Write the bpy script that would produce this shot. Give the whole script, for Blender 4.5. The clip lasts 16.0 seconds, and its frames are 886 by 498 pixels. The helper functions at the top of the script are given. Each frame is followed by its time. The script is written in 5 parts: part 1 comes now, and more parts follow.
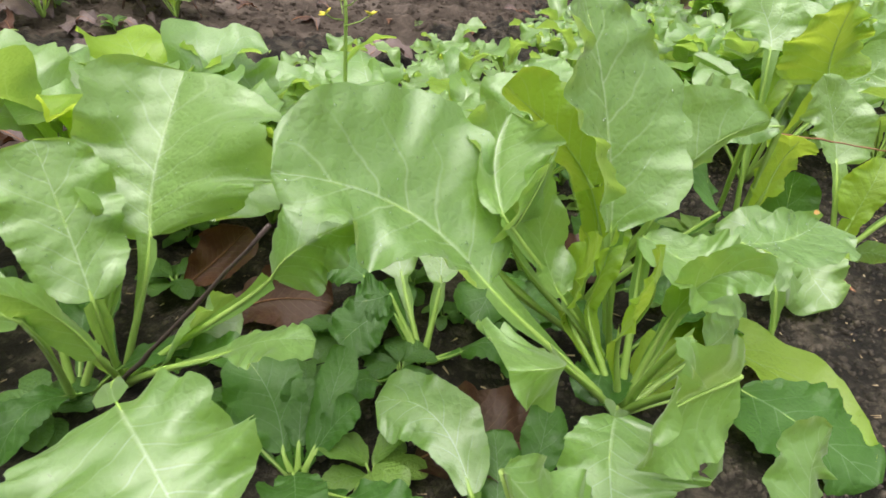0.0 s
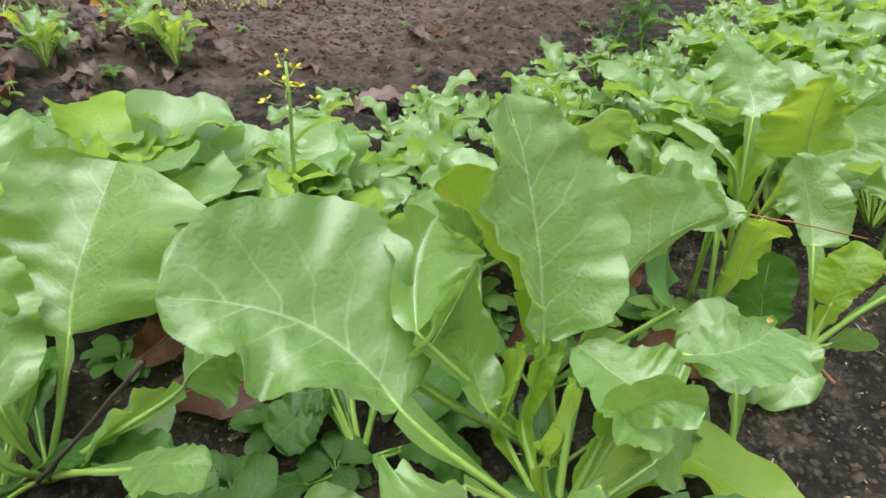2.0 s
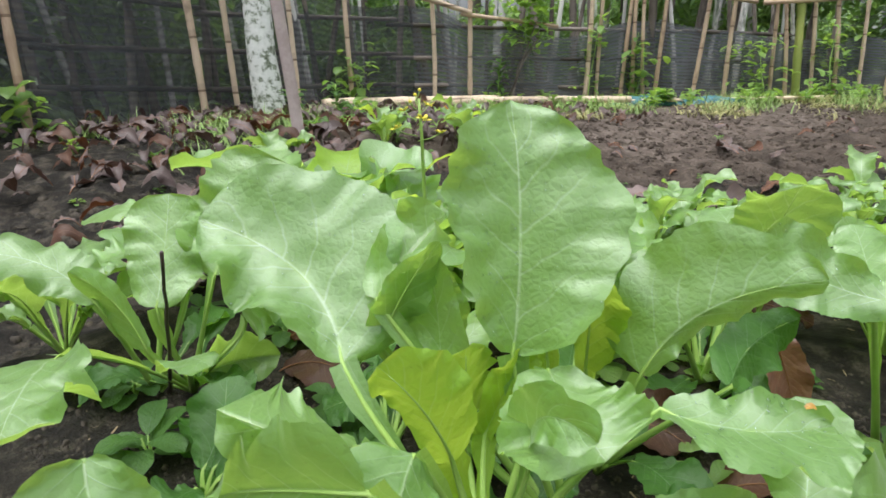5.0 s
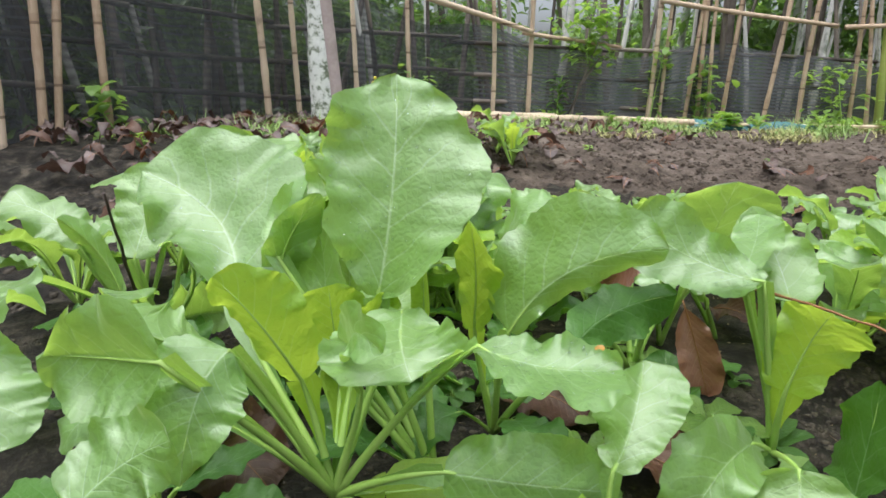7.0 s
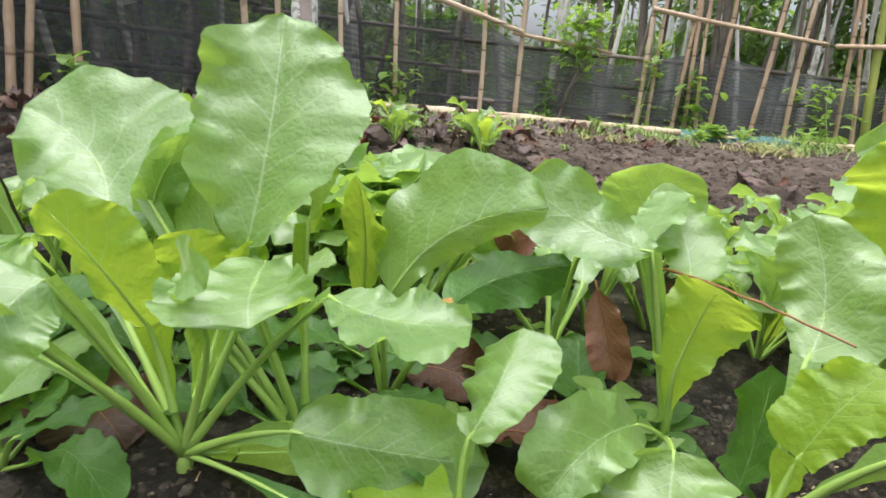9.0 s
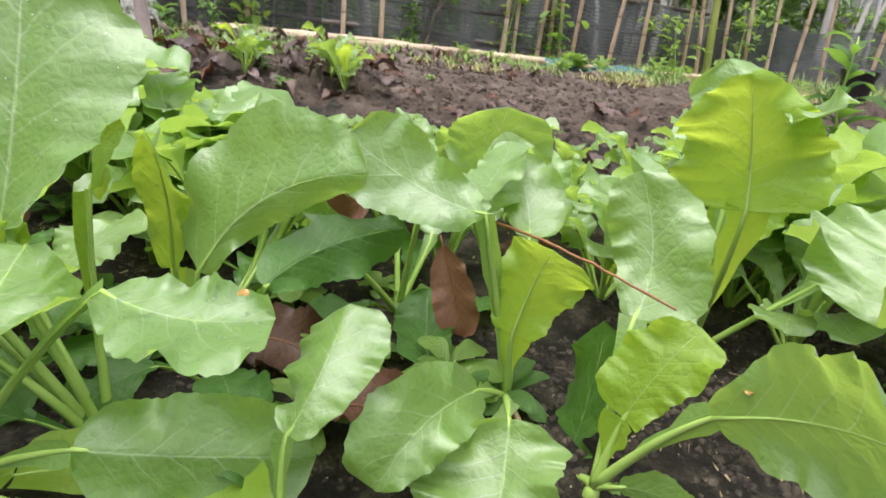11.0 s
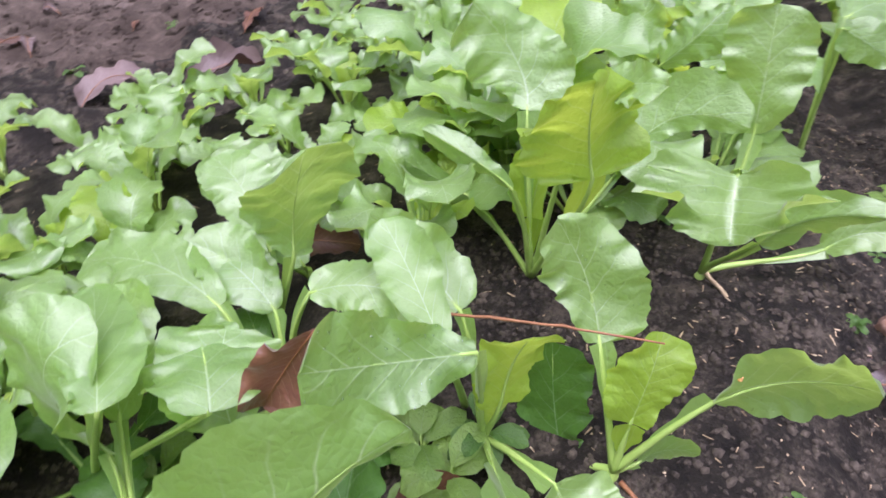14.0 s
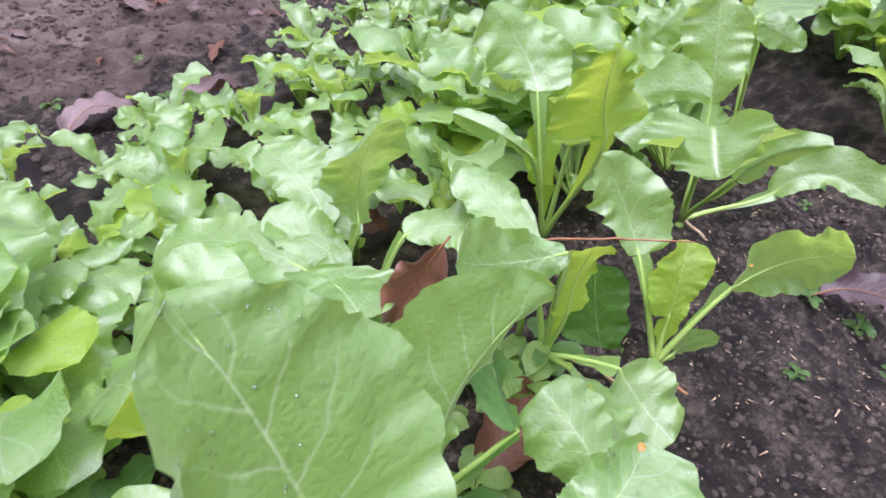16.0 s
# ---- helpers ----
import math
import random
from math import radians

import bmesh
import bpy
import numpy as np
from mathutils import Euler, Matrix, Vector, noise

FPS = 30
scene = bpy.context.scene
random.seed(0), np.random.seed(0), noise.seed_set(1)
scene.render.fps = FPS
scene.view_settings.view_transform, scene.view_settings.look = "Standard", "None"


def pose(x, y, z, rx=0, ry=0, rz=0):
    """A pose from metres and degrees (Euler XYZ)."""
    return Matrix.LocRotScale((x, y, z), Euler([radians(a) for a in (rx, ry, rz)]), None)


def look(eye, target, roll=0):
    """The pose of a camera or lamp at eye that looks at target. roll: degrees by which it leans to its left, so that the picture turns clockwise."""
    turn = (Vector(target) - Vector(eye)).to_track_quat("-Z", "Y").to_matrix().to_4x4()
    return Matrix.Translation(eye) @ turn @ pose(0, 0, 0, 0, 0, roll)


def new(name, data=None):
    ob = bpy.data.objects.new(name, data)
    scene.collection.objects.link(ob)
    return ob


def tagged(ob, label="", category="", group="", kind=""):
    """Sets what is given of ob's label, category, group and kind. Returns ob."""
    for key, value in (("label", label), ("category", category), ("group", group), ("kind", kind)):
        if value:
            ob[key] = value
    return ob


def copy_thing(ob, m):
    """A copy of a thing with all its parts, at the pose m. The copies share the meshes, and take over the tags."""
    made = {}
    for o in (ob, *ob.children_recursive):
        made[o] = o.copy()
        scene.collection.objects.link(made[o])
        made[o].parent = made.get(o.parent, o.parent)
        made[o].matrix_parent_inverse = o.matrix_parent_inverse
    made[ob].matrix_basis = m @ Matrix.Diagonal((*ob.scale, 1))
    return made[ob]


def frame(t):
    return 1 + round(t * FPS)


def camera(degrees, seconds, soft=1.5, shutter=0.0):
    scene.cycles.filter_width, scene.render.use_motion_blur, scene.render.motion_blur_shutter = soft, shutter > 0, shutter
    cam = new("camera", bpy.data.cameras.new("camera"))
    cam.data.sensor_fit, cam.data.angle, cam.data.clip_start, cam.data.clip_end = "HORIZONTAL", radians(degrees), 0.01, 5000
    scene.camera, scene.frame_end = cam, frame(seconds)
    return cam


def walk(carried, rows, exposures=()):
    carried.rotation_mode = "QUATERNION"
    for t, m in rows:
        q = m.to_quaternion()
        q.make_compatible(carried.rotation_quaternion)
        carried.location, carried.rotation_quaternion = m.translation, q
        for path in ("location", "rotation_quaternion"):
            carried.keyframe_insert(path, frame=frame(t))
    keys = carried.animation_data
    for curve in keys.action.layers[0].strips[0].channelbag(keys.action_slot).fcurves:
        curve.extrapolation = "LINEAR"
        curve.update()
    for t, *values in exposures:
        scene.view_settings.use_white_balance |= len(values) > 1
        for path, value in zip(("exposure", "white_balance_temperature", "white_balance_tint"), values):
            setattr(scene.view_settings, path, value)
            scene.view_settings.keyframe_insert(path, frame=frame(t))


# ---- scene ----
cam = camera(73.0, 16.0, soft=1.6, shutter=0.35)
PATH = [
    (0, (0.121, 0.08, 0.486), (0.047, 1.761, -0.595), 1.5),
    (0.5, (0.137, 0.099, 0.489), (0.086, 1.791, -0.576), 1.6),
    (1, (0.154, 0.122, 0.508), (0.093, 1.825, -0.538), 1.5),
    (1.5, (0.174, 0.137, 0.522), (0.065, 1.851, -0.502), 1.3),
    (2, (0.193, 0.139, 0.53), (0.044, 1.859, -0.48), 1.0),
    (2.5, (0.233, 0.138, 0.51), (-0.084, 1.882, -0.416), -0.2),
    (3, (0.277, 0.14, 0.486), (-0.24, 1.855, -0.403), 1.0),
    (3.5, (0.309, 0.141, 0.476), (-0.455, 1.808, -0.323), 1.3),
    (3.7, (0.329, 0.144, 0.475), (-0.519, 1.785, -0.293), 0.7),
    (5.8, (0.531, 0.196, 0.42), (-0.786, 1.583, -0.163), -2.4),
    (6, (0.551, 0.201, 0.415), (-0.784, 1.576, -0.159), -2.4),
    (6.5, (0.578, 0.226, 0.416), (-0.798, 1.561, -0.157), -0.5),
    (7, (0.615, 0.236, 0.411), (-0.789, 1.544, -0.154), -0.1),
    (7.5, (0.626, 0.253, 0.412), (-0.798, 1.533, -0.164), 0.9),
    (8, (0.64, 0.271, 0.392), (-0.804, 1.534, -0.175), 1.3),
    (8.5, (0.661, 0.291, 0.372), (-0.753, 1.589, -0.188), 2.7),
    (9, (0.667, 0.316, 0.369), (-0.726, 1.64, -0.185), 3.3),
    (9.5, (0.671, 0.338, 0.356), (-0.647, 1.724, -0.229), 3.6),
    (10, (0.674, 0.359, 0.343), (-0.544, 1.841, -0.223), 3.7),
    (10.2, (0.677, 0.364, 0.347), (-0.506, 1.874, -0.22), 4.1),
    (12.3, (0.591, 0.413, 0.464), (-0.089, 1.885, -0.706), 5.8),
    (12.5, (0.579, 0.418, 0.476), (-0.035, 1.894, -0.726), 5.8),
    (13, (0.543, 0.429, 0.51), (0.126, 1.904, -0.774), 2.1),
    (13.5, (0.483, 0.46, 0.526), (0.332, 1.938, -0.813), -1.6),
    (14, (0.419, 0.478, 0.556), (0.561, 2.001, -0.733), -3.6),
    (14.5, (0.383, 0.475, 0.553), (0.767, 2.011, -0.67), -2.0),
    (15, (0.344, 0.461, 0.55), (0.83, 1.96, -0.682), -1.1),
    (15.5, (0.293, 0.414, 0.554), (0.754, 1.909, -0.692), -2.2),
    (16, (0.256, 0.375, 0.558), (0.678, 1.918, -0.642), -2.5),
]
EXPOSURES = [(0, 1.25, 6400, 12), (1, 1.14, 6150, 9), (3.5, 1.20, 6100, 10), (6, 1.24, 5950, 8), (10, 1.41, 6250, 14), (12.5, 1.40, 6050, 23), (14.5, 1.46, 5600, 36), (16, 1.53, 5550, 35)]
walk(cam, [(t, look(eye, target, roll)) for t, eye, target, roll in PATH], EXPOSURES)

# ---- world and light: a bright overcast day ----
world = bpy.data.worlds.new("overcast_sky")
scene.world = world
world.use_nodes = True
wn = world.node_tree.nodes
sky = wn.new("ShaderNodeTexSky")
sky.sky_type = "NISHITA"
sky.sun_disc = False
sky.sun_elevation = radians(82)
sky.sun_rotation = radians(191)
sky.air_density, sky.dust_density, sky.ozone_density = 1.0, 6.0, 0.6
wn["Background"].inputs["Strength"].default_value = 0.105
grey = wn.new("ShaderNodeHueSaturation")
grey.inputs["Saturation"].default_value = 0.3
world.node_tree.links.new(sky.outputs["Color"], grey.inputs["Color"])
world.node_tree.links.new(grey.outputs["Color"], wn["Background"].inputs["Color"])
sun_data = bpy.data.lights.new("sun", "SUN")
sun_data.energy, sun_data.angle, sun_data.color = 1.1, radians(80), (1.0, 0.97, 0.9)
sun = new("sun", sun_data)
sun.matrix_world = look((-0.1, -0.5, 4.0), (0, 0, 0))

# ---- materials ----
def nodes_of(name):
    m = bpy.data.materials.new(name)
    m.use_nodes = True
    t = m.node_tree
    return m, t, t.nodes["Principled BSDF"], t.nodes["Material Output"]


def math_node(t, op, a, b=None, c=None):
    n = t.nodes.new("ShaderNodeMath")
    n.operation = op
    for k, v in enumerate((a, b, c)):
        if v is None:
            continue
        if isinstance(v, (int, float)):
            n.inputs[k].default_value = v
        else:
            t.links.new(v, n.inputs[k])
    return n.outputs[0]


def noise_tex(t, scale, detail=4.0, rough=0.55, coords="Object"):
    tc = t.nodes.new("ShaderNodeTexCoord")
    n = t.nodes.new("ShaderNodeTexNoise")
    n.inputs["Scale"].default_value, n.inputs["Detail"].default_value, n.inputs["Roughness"].default_value = scale, detail, rough
    t.links.new(tc.outputs[coords], n.inputs["Vector"])
    return n.outputs["Fac"]


def ramp(t, fac, stops):
    r = t.nodes.new("ShaderNodeValToRGB")
    e = r.color_ramp.elements
    while len(e) < len(stops):
        e.new(0.5)
    for k, (p, c) in enumerate(stops):
        e[k].position, e[k].color = p, (*c, 1)
    t.links.new(fac, r.inputs["Fac"])
    return r.outputs["Color"]


def mix_rgb(t, fac, a, b, kind="MIX"):
    m = t.nodes.new("ShaderNodeMix")
    m.data_type, m.blend_type = "RGBA", kind
    for k, v in ((0, fac), (6, a), (7, b)):
        if isinstance(v, (int, float)):
            m.inputs[k].default_value = v
        elif isinstance(v, tuple):
            m.inputs[k].default_value = (*v, 1)
        else:
            t.links.new(v, m.inputs[k])
    return m.outputs[2]


def bump(t, height, strength, distance):
    b = t.nodes.new("ShaderNodeBump")
    b.inputs["Strength"].default_value, b.inputs["Distance"].default_value = strength, distance
    t.links.new(height, b.inputs["Height"])
    return b.outputs["Normal"]


def leaf_material(name, low, high, glow, vein, veins=6.0, rough=0.42, through_part=0.48, wax=1.0):
    """Living leaf: side veins from the leaf's own UV (u across, v along), puckering, sheen and light passing through."""
    m, t, p, out = nodes_of(name)
    uv = t.nodes.new("ShaderNodeUVMap")
    uv.uv_map = "leaf"
    sep = t.nodes.new("ShaderNodeSeparateXYZ")
    t.links.new(uv.outputs["UV"], sep.inputs[0])
    wob = noise_tex(t, 22, 2)
    flank = math_node(t, "SUBTRACT", sep.outputs["X"], 0.5)
    u = math_node(t, "ABSOLUTE", flank)
    info0 = t.nodes.new("ShaderNodeObjectInfo")
    v = math_node(t, "ADD", sep.outputs["Y"], math_node(t, "MULTIPLY", math_node(t, "SUBTRACT", wob, 0.5), 0.13))
    v = math_node(t, "ADD", v, math_node(t, "ADD", math_node(t, "MULTIPLY", math_node(t, "SIGN", flank), 0.035), info0.outputs["Random"]))
    side = math_node(t, "MULTIPLY_ADD", u, -0.62, v)
    wave = math_node(t, "ABSOLUTE", math_node(t, "SUBTRACT", math_node(t, "FRACT", math_node(t, "MULTIPLY", side, veins)), 0.5))
    thin = math_node(t, "SUBTRACT", 1.0, math_node(t, "MULTIPLY", wave, 17.0))
    thin = math_node(t, "MAXIMUM", thin, 0.0)
    thin = math_node(t, "MULTIPLY", thin, math_node(t, "MAXIMUM", math_node(t, "MULTIPLY_ADD", u, -2.2, 1.0), 0.0))
    taper = math_node(t, "MULTIPLY_ADD", sep.outputs["Y"], -90.0, -36.0)
    rib = math_node(t, "MAXIMUM", math_node(t, "MULTIPLY_ADD", u, taper, 1.0), 0.0)
    net = t.nodes.new("ShaderNodeTexVoronoi")
    net.feature = "DISTANCE_TO_EDGE"
    net.inputs["Scale"].default_value = 150
    tc = t.nodes.new("ShaderNodeTexCoord")
    t.links.new(tc.outputs["Object"], net.inputs["Vector"])
    netline = math_node(t, "MAXIMUM", math_node(t, "MULTIPLY_ADD", net.outputs["Distance"], -9.0, 1.0), 0.0)
    mask = math_node(t, "MINIMUM", math_node(t, "ADD", math_node(t, "MULTIPLY", thin, 0.75), rib), 1.0)
    info = t.nodes.new("ShaderNodeObjectInfo")
    big = noise_tex(t, 9, 3)
    tone = math_node(t, "ADD", math_node(t, "MULTIPLY", big, 0.6), math_node(t, "MULTIPLY", info.outputs["Random"], 0.45))
    base = ramp(t, tone, [(0.22, low), (0.78, high)])
    fine = noise_tex(t, 160, 3)
    base = mix_rgb(t, math_node(t, "MULTIPLY", fine, 0.22), base, low)
    base = mix_rgb(t, math_node(t, "MULTIPLY", netline, 0.05), base, vein)
    speck = noise_tex(t, 330, 1.0)
    spots = math_node(t, "GREATER_THAN", speck, 0.755)
    base = mix_rgb(t, math_node(t, "MULTIPLY", spots, 0.75), base, (0.05, 0.07, 0.015))
    col = mix_rgb(t, math_node(t, "MULTIPLY", mask, 0.56), base, vein)
    h = math_node(t, "ADD", math_node(t, "MULTIPLY", mask, -0.15), math_node(t, "MULTIPLY", net.outputs["Distance"], 0.7))
    h = math_node(t, "ADD", h, math_node(t, "MULTIPLY", wave, 0.35))
    h = math_node(t, "ADD", h, math_node(t, "MULTIPLY", noise_tex(t, 75, 3), 1.1))
    nrm = bump(t, h, 0.55, 0.0026)
    t.links.new(col, p.inputs["Base Color"])
    t.links.new(math_node(t, "MULTIPLY_ADD", fine, 0.22, rough), p.inputs["Roughness"])
    p.inputs["Specular IOR Level"].default_value = 0.2 + 0.3 * wax
    p.inputs["Sheen Weight"].default_value, p.inputs["Sheen Roughness"].default_value = 0.28 * wax, 0.35
    p.inputs["Coat IOR"].default_value = 1.72
    p.inputs["Coat Weight"].default_value, p.inputs["Coat Roughness"].default_value = min(1.0, wax), 0.36
    t.links.new(nrm, p.inputs["Normal"])
    tr = t.nodes.new("ShaderNodeBsdfTranslucent")
    t.links.new(mix_rgb(t, math_node(t, "MULTIPLY", mask, 0.5), glow, vein), tr.inputs["Color"])
    t.links.new(nrm, tr.inputs["Normal"])
    mx = t.nodes.new("ShaderNodeMixShader")
    mx.inputs[0].default_value = through_part
    t.links.new(p.outputs[0], mx.inputs[1])
    t.links.new(tr.outputs[0], mx.inputs[2])
    t.links.new(mx.outputs[0], out.inputs["Surface"])
    return m


def plain(name, stops, scale=20.0, rough=0.7, relief=0.3, depth=0.003, metal=0.0, fine=90.0, spec=0.5, coords="Object", vary=0.0):
    m, t, p, out = nodes_of(name)
    a, b = noise_tex(t, scale, 5, coords=coords), noise_tex(t, fine, 4, 0.7, coords=coords)
    f = math_node(t, "ADD", math_node(t, "MULTIPLY", a, 0.65), math_node(t, "MULTIPLY", b, 0.35))
    if vary:
        info = t.nodes.new("ShaderNodeObjectInfo")
        f = math_node(t, "ADD", f, math_node(t, "MULTIPLY", math_node(t, "SUBTRACT", info.outputs["Random"], 0.5), vary))
    t.links.new(ramp(t, f, stops), p.inputs["Base Color"])
    t.links.new(math_node(t, "MULTIPLY_ADD", b, 0.3, rough - 0.15), p.inputs["Roughness"])
    t.links.new(bump(t, f, relief, depth), p.inputs["Normal"])
    p.inputs["Metallic"].default_value = metal
    p.inputs["Specular IOR Level"].default_value = spec
    return m


def bamboo_material(name, low, high):
    """Dry cane: streaks along its length, dark rings at the nodes, greyed patches."""
    m, t, p, out = nodes_of(name)
    tc, info = t.nodes.new("ShaderNodeTexCoord"), t.nodes.new("ShaderNodeObjectInfo")
    sep = t.nodes.new("ShaderNodeSeparateXYZ")
    t.links.new(tc.outputs["Object"], sep.inputs[0])
    squash = t.nodes.new("ShaderNodeMapping")
    squash.inputs["Scale"].default_value = (90, 90, 3)
    t.links.new(tc.outputs["Object"], squash.inputs["Vector"])
    grain = t.nodes.new("ShaderNodeTexNoise")
    t.links.new(squash.outputs[0], grain.inputs["Vector"])
    patch = noise_tex(t, 6, 4)
    f = math_node(t, "ADD", math_node(t, "MULTIPLY", grain.outputs["Fac"], 0.5), math_node(t, "MULTIPLY", patch, 0.5))
    f = math_node(t, "ADD", f, math_node(t, "MULTIPLY", math_node(t, "SUBTRACT", info.outputs["Random"], 0.5), 0.35))
    col = ramp(t, f, [(0.25, low), (0.75, high)])
    run = math_node(t, "FRACT", math_node(t, "MULTIPLY", math_node(t, "MULTIPLY_ADD", info.outputs["Random"], 7.0, sep.outputs["Z"]), 4.6))
    ring = math_node(t, "LESS_THAN", run, 0.045)
    halo = math_node(t, "LESS_THAN", run, 0.16)
    col = mix_rgb(t, math_node(t, "MULTIPLY", halo, 0.22), col, (0.20, 0.12, 0.07))
    col = mix_rgb(t, math_node(t, "MULTIPLY", ring, 0.75), col, (0.13, 0.075, 0.04))
    stain = math_node(t, "MAXIMUM", math_node(t, "MULTIPLY_ADD", noise_tex(t, 14, 4), 6.0, -3.5), 0.0)
    col = mix_rgb(t, math_node(t, "MINIMUM", math_node(t, "MULTIPLY", stain, 0.6), 0.7), col, (0.16, 0.11, 0.08))
    t.links.new(col, p.inputs["Base Color"])
    p.inputs["Roughness"].default_value = 0.55
    t.links.new(bump(t, math_node(t, "ADD", grain.outputs["Fac"], math_node(t, "MULTIPLY", ring, 0.8)), 0.4, 0.002), p.inputs["Normal"])
    return m


LEAF = leaf_material("mustard_leaf", (0.128, 0.262, 0.044), (0.210, 0.360, 0.080), (0.50, 0.72, 0.10), (0.60, 0.72, 0.40), through_part=0.40, wax=1.1)
# young leaves, and undersides whose backlit yellow glow is put into the base colour
LEAF_YOUNG_BACKLIT = leaf_material("young_backlit_mustard_leaf", (0.21, 0.37, 0.022), (0.30, 0.46, 0.04), (0.58, 0.74, 0.07), (0.52, 0.66, 0.25), veins=7.0, through_part=0.52, wax=0.4)
WEED_LIGHT = leaf_material("light_weed_leaf", (0.12, 0.23, 0.04), (0.24, 0.37, 0.08), (0.38, 0.58, 0.07), (0.32, 0.44, 0.18), wax=0.3)
# low, older and underside leaves: shade beneath the plants is darkened into this colour
LEAF_SHADED = leaf_material("shaded_mustard_leaf", (0.04, 0.115, 0.014), (0.075, 0.18, 0.025), (0.20, 0.42, 0.03), (0.26, 0.42, 0.17), wax=0.2, through_part=0.3)
WEED = leaf_material("weed_leaf", (0.055, 0.135, 0.026), (0.11, 0.225, 0.05), (0.24, 0.42, 0.05), (0.22, 0.34, 0.14), veins=6.0, wax=0.2)
TREE_LEAF = leaf_material("tree_leaf", (0.055, 0.12, 0.03), (0.12, 0.22, 0.055), (0.30, 0.48, 0.08), (0.2, 0.3, 0.1), veins=6.0, through_part=0.5)
STALK = plain("pale_green_stalk", [(0.2, (0.22, 0.38, 0.05)), (0.8, (0.40, 0.54, 0.15))], 30, 0.42, 0.25, 0.001, fine=220)
SOIL = plain("dark_wet_soil", [(0.36, (0.0076, 0.0060, 0.0042)), (0.5, (0.026, 0.0212, 0.0150)), (0.64, (0.115, 0.095, 0.069))], 26, 0.75, 1.0, 0.03, fine=240, coords="Object", spec=0.25)
BANK_SOIL = plain("greyish_clay_soil", [(0.25, (0.021, 0.0150, 0.0105)), (0.5, (0.066, 0.050, 0.038)), (0.8, (0.19, 0.150, 0.118))], 14, 0.85, 1.0, 0.02, fine=90, spec=0.18)
DRY_GROUND = plain("pale_trodden_earth", [(0.25, (0.034, 0.025, 0.019)), (0.5, (0.095, 0.074, 0.059)), (0.8, (0.22, 0.18, 0.148))], 12, 0.9, 1.0, 0.015, fine=80, spec=0.15)
CLOD = plain("soil_clod", [(0.36, (0.011, 0.0087, 0.0062)), (0.64, (0.095, 0.078, 0.057))], 30, 0.8, 0.9, 0.006, fine=200, spec=0.25)
HUSK = plain("straw_bits", [(0.3, (0.12, 0.08, 0.045)), (0.5, (0.34, 0.25, 0.14)), (0.7, (0.62, 0.51, 0.33))], 25, 0.7, 0.3, 0.001)
DRY = leaf_material("dry_brown_leaf", (0.036, 0.018, 0.011), (0.125, 0.056, 0.032), (0.30, 0.10, 0.03), (0.33, 0.19, 0.11), veins=11.0, rough=0.45, through_part=0.12, wax=0.12)
RED_LEAF = leaf_material("reddish_wet_leaf", (0.15, 0.055, 0.032), (0.32, 0.13, 0.08), (0.32, 0.12, 0.04), (0.55, 0.36, 0.28), veins=9.0, rough=0.28, through_part=0.12, wax=0.9)
DRY_GREY = leaf_material("faded_dry_leaf", (0.065, 0.043, 0.038), (0.19, 0.135, 0.12), (0.16, 0.08, 0.05), (0.30, 0.22, 0.19), veins=11.0, rough=0.5, through_part=0.1, wax=0.2)
RIBBED = leaf_material("pale_veined_dead_leaf", (0.05, 0.032, 0.03), (0.13, 0.085, 0.075), (0.12, 0.06, 0.04), (0.50, 0.38, 0.34), veins=9.0, rough=0.45, through_part=0.08, wax=0.3)
ORANGE_LEAF = leaf_material("orange_dry_leaf", (0.55, 0.24, 0.02), (0.75, 0.40, 0.03), (0.7, 0.35, 0.02), (0.75, 0.5, 0.1), rough=0.5)
BAMBOO = bamboo_material("tan_bamboo", (0.40, 0.27, 0.17), (0.74, 0.59, 0.43))
GREEN_BAMBOO = plain("green_bamboo", [(0.25, (0.20, 0.28, 0.05)), (0.75, (0.42, 0.42, 0.12))], 9, 0.45, 0.3, 0.002, fine=60)
TWIG = plain("brown_twig", [(0.25, (0.16, 0.06, 0.02)), (0.75, (0.36, 0.17, 0.07))], 60, 0.6, 0.4, 0.001, fine=300)
DARK_TWIG = plain("dark_twig", [(0.25, (0.03, 0.02, 0.015)), (0.75, (0.09, 0.06, 0.05))], 60, 0.6, 0.4, 0.001, fine=300)
BARK = plain("pale_lichened_bark", [(0.24, (0.09, 0.10, 0.07)), (0.36, (0.26, 0.27, 0.22)), (0.46, (0.62, 0.60, 0.56)), (0.8, (0.75, 0.73, 0.70))], 11, 0.8, 0.6, 0.006, fine=45)
LICHEN = plain("white_lichen_bark", [(0.36, (0.07, 0.085, 0.05)), (0.44, (0.24, 0.26, 0.19)), (0.50, (0.66, 0.66, 0.61)), (0.75, (0.82, 0.81, 0.77))], 30, 0.85, 0.7, 0.006, fine=110)
BARK_DARK = plain("grey_brown_bark", [(0.3, (0.05, 0.04, 0.03)), (0.7, (0.24, 0.20, 0.17))], 7, 0.85, 0.6, 0.008, fine=40, vary=0.5)
BRICK = plain("broken_brick", [(0.3, (0.22, 0.12, 0.08)), (0.7, (0.40, 0.25, 0.18))], 40, 0.8, 0.6, 0.003, fine=200)
BUCKET = plain("black_plastic", [(0.3, (0.012, 0.012, 0.014)), (0.7, (0.035, 0.035, 0.04))], 20, 0.4, 0.15, 0.001)
TEAL = plain("teal_plastic_net", [(0.35, (0.012, 0.07, 0.075)), (0.7, (0.07, 0.22, 0.24))], 60, 0.55, 0.8, 0.006, fine=160)
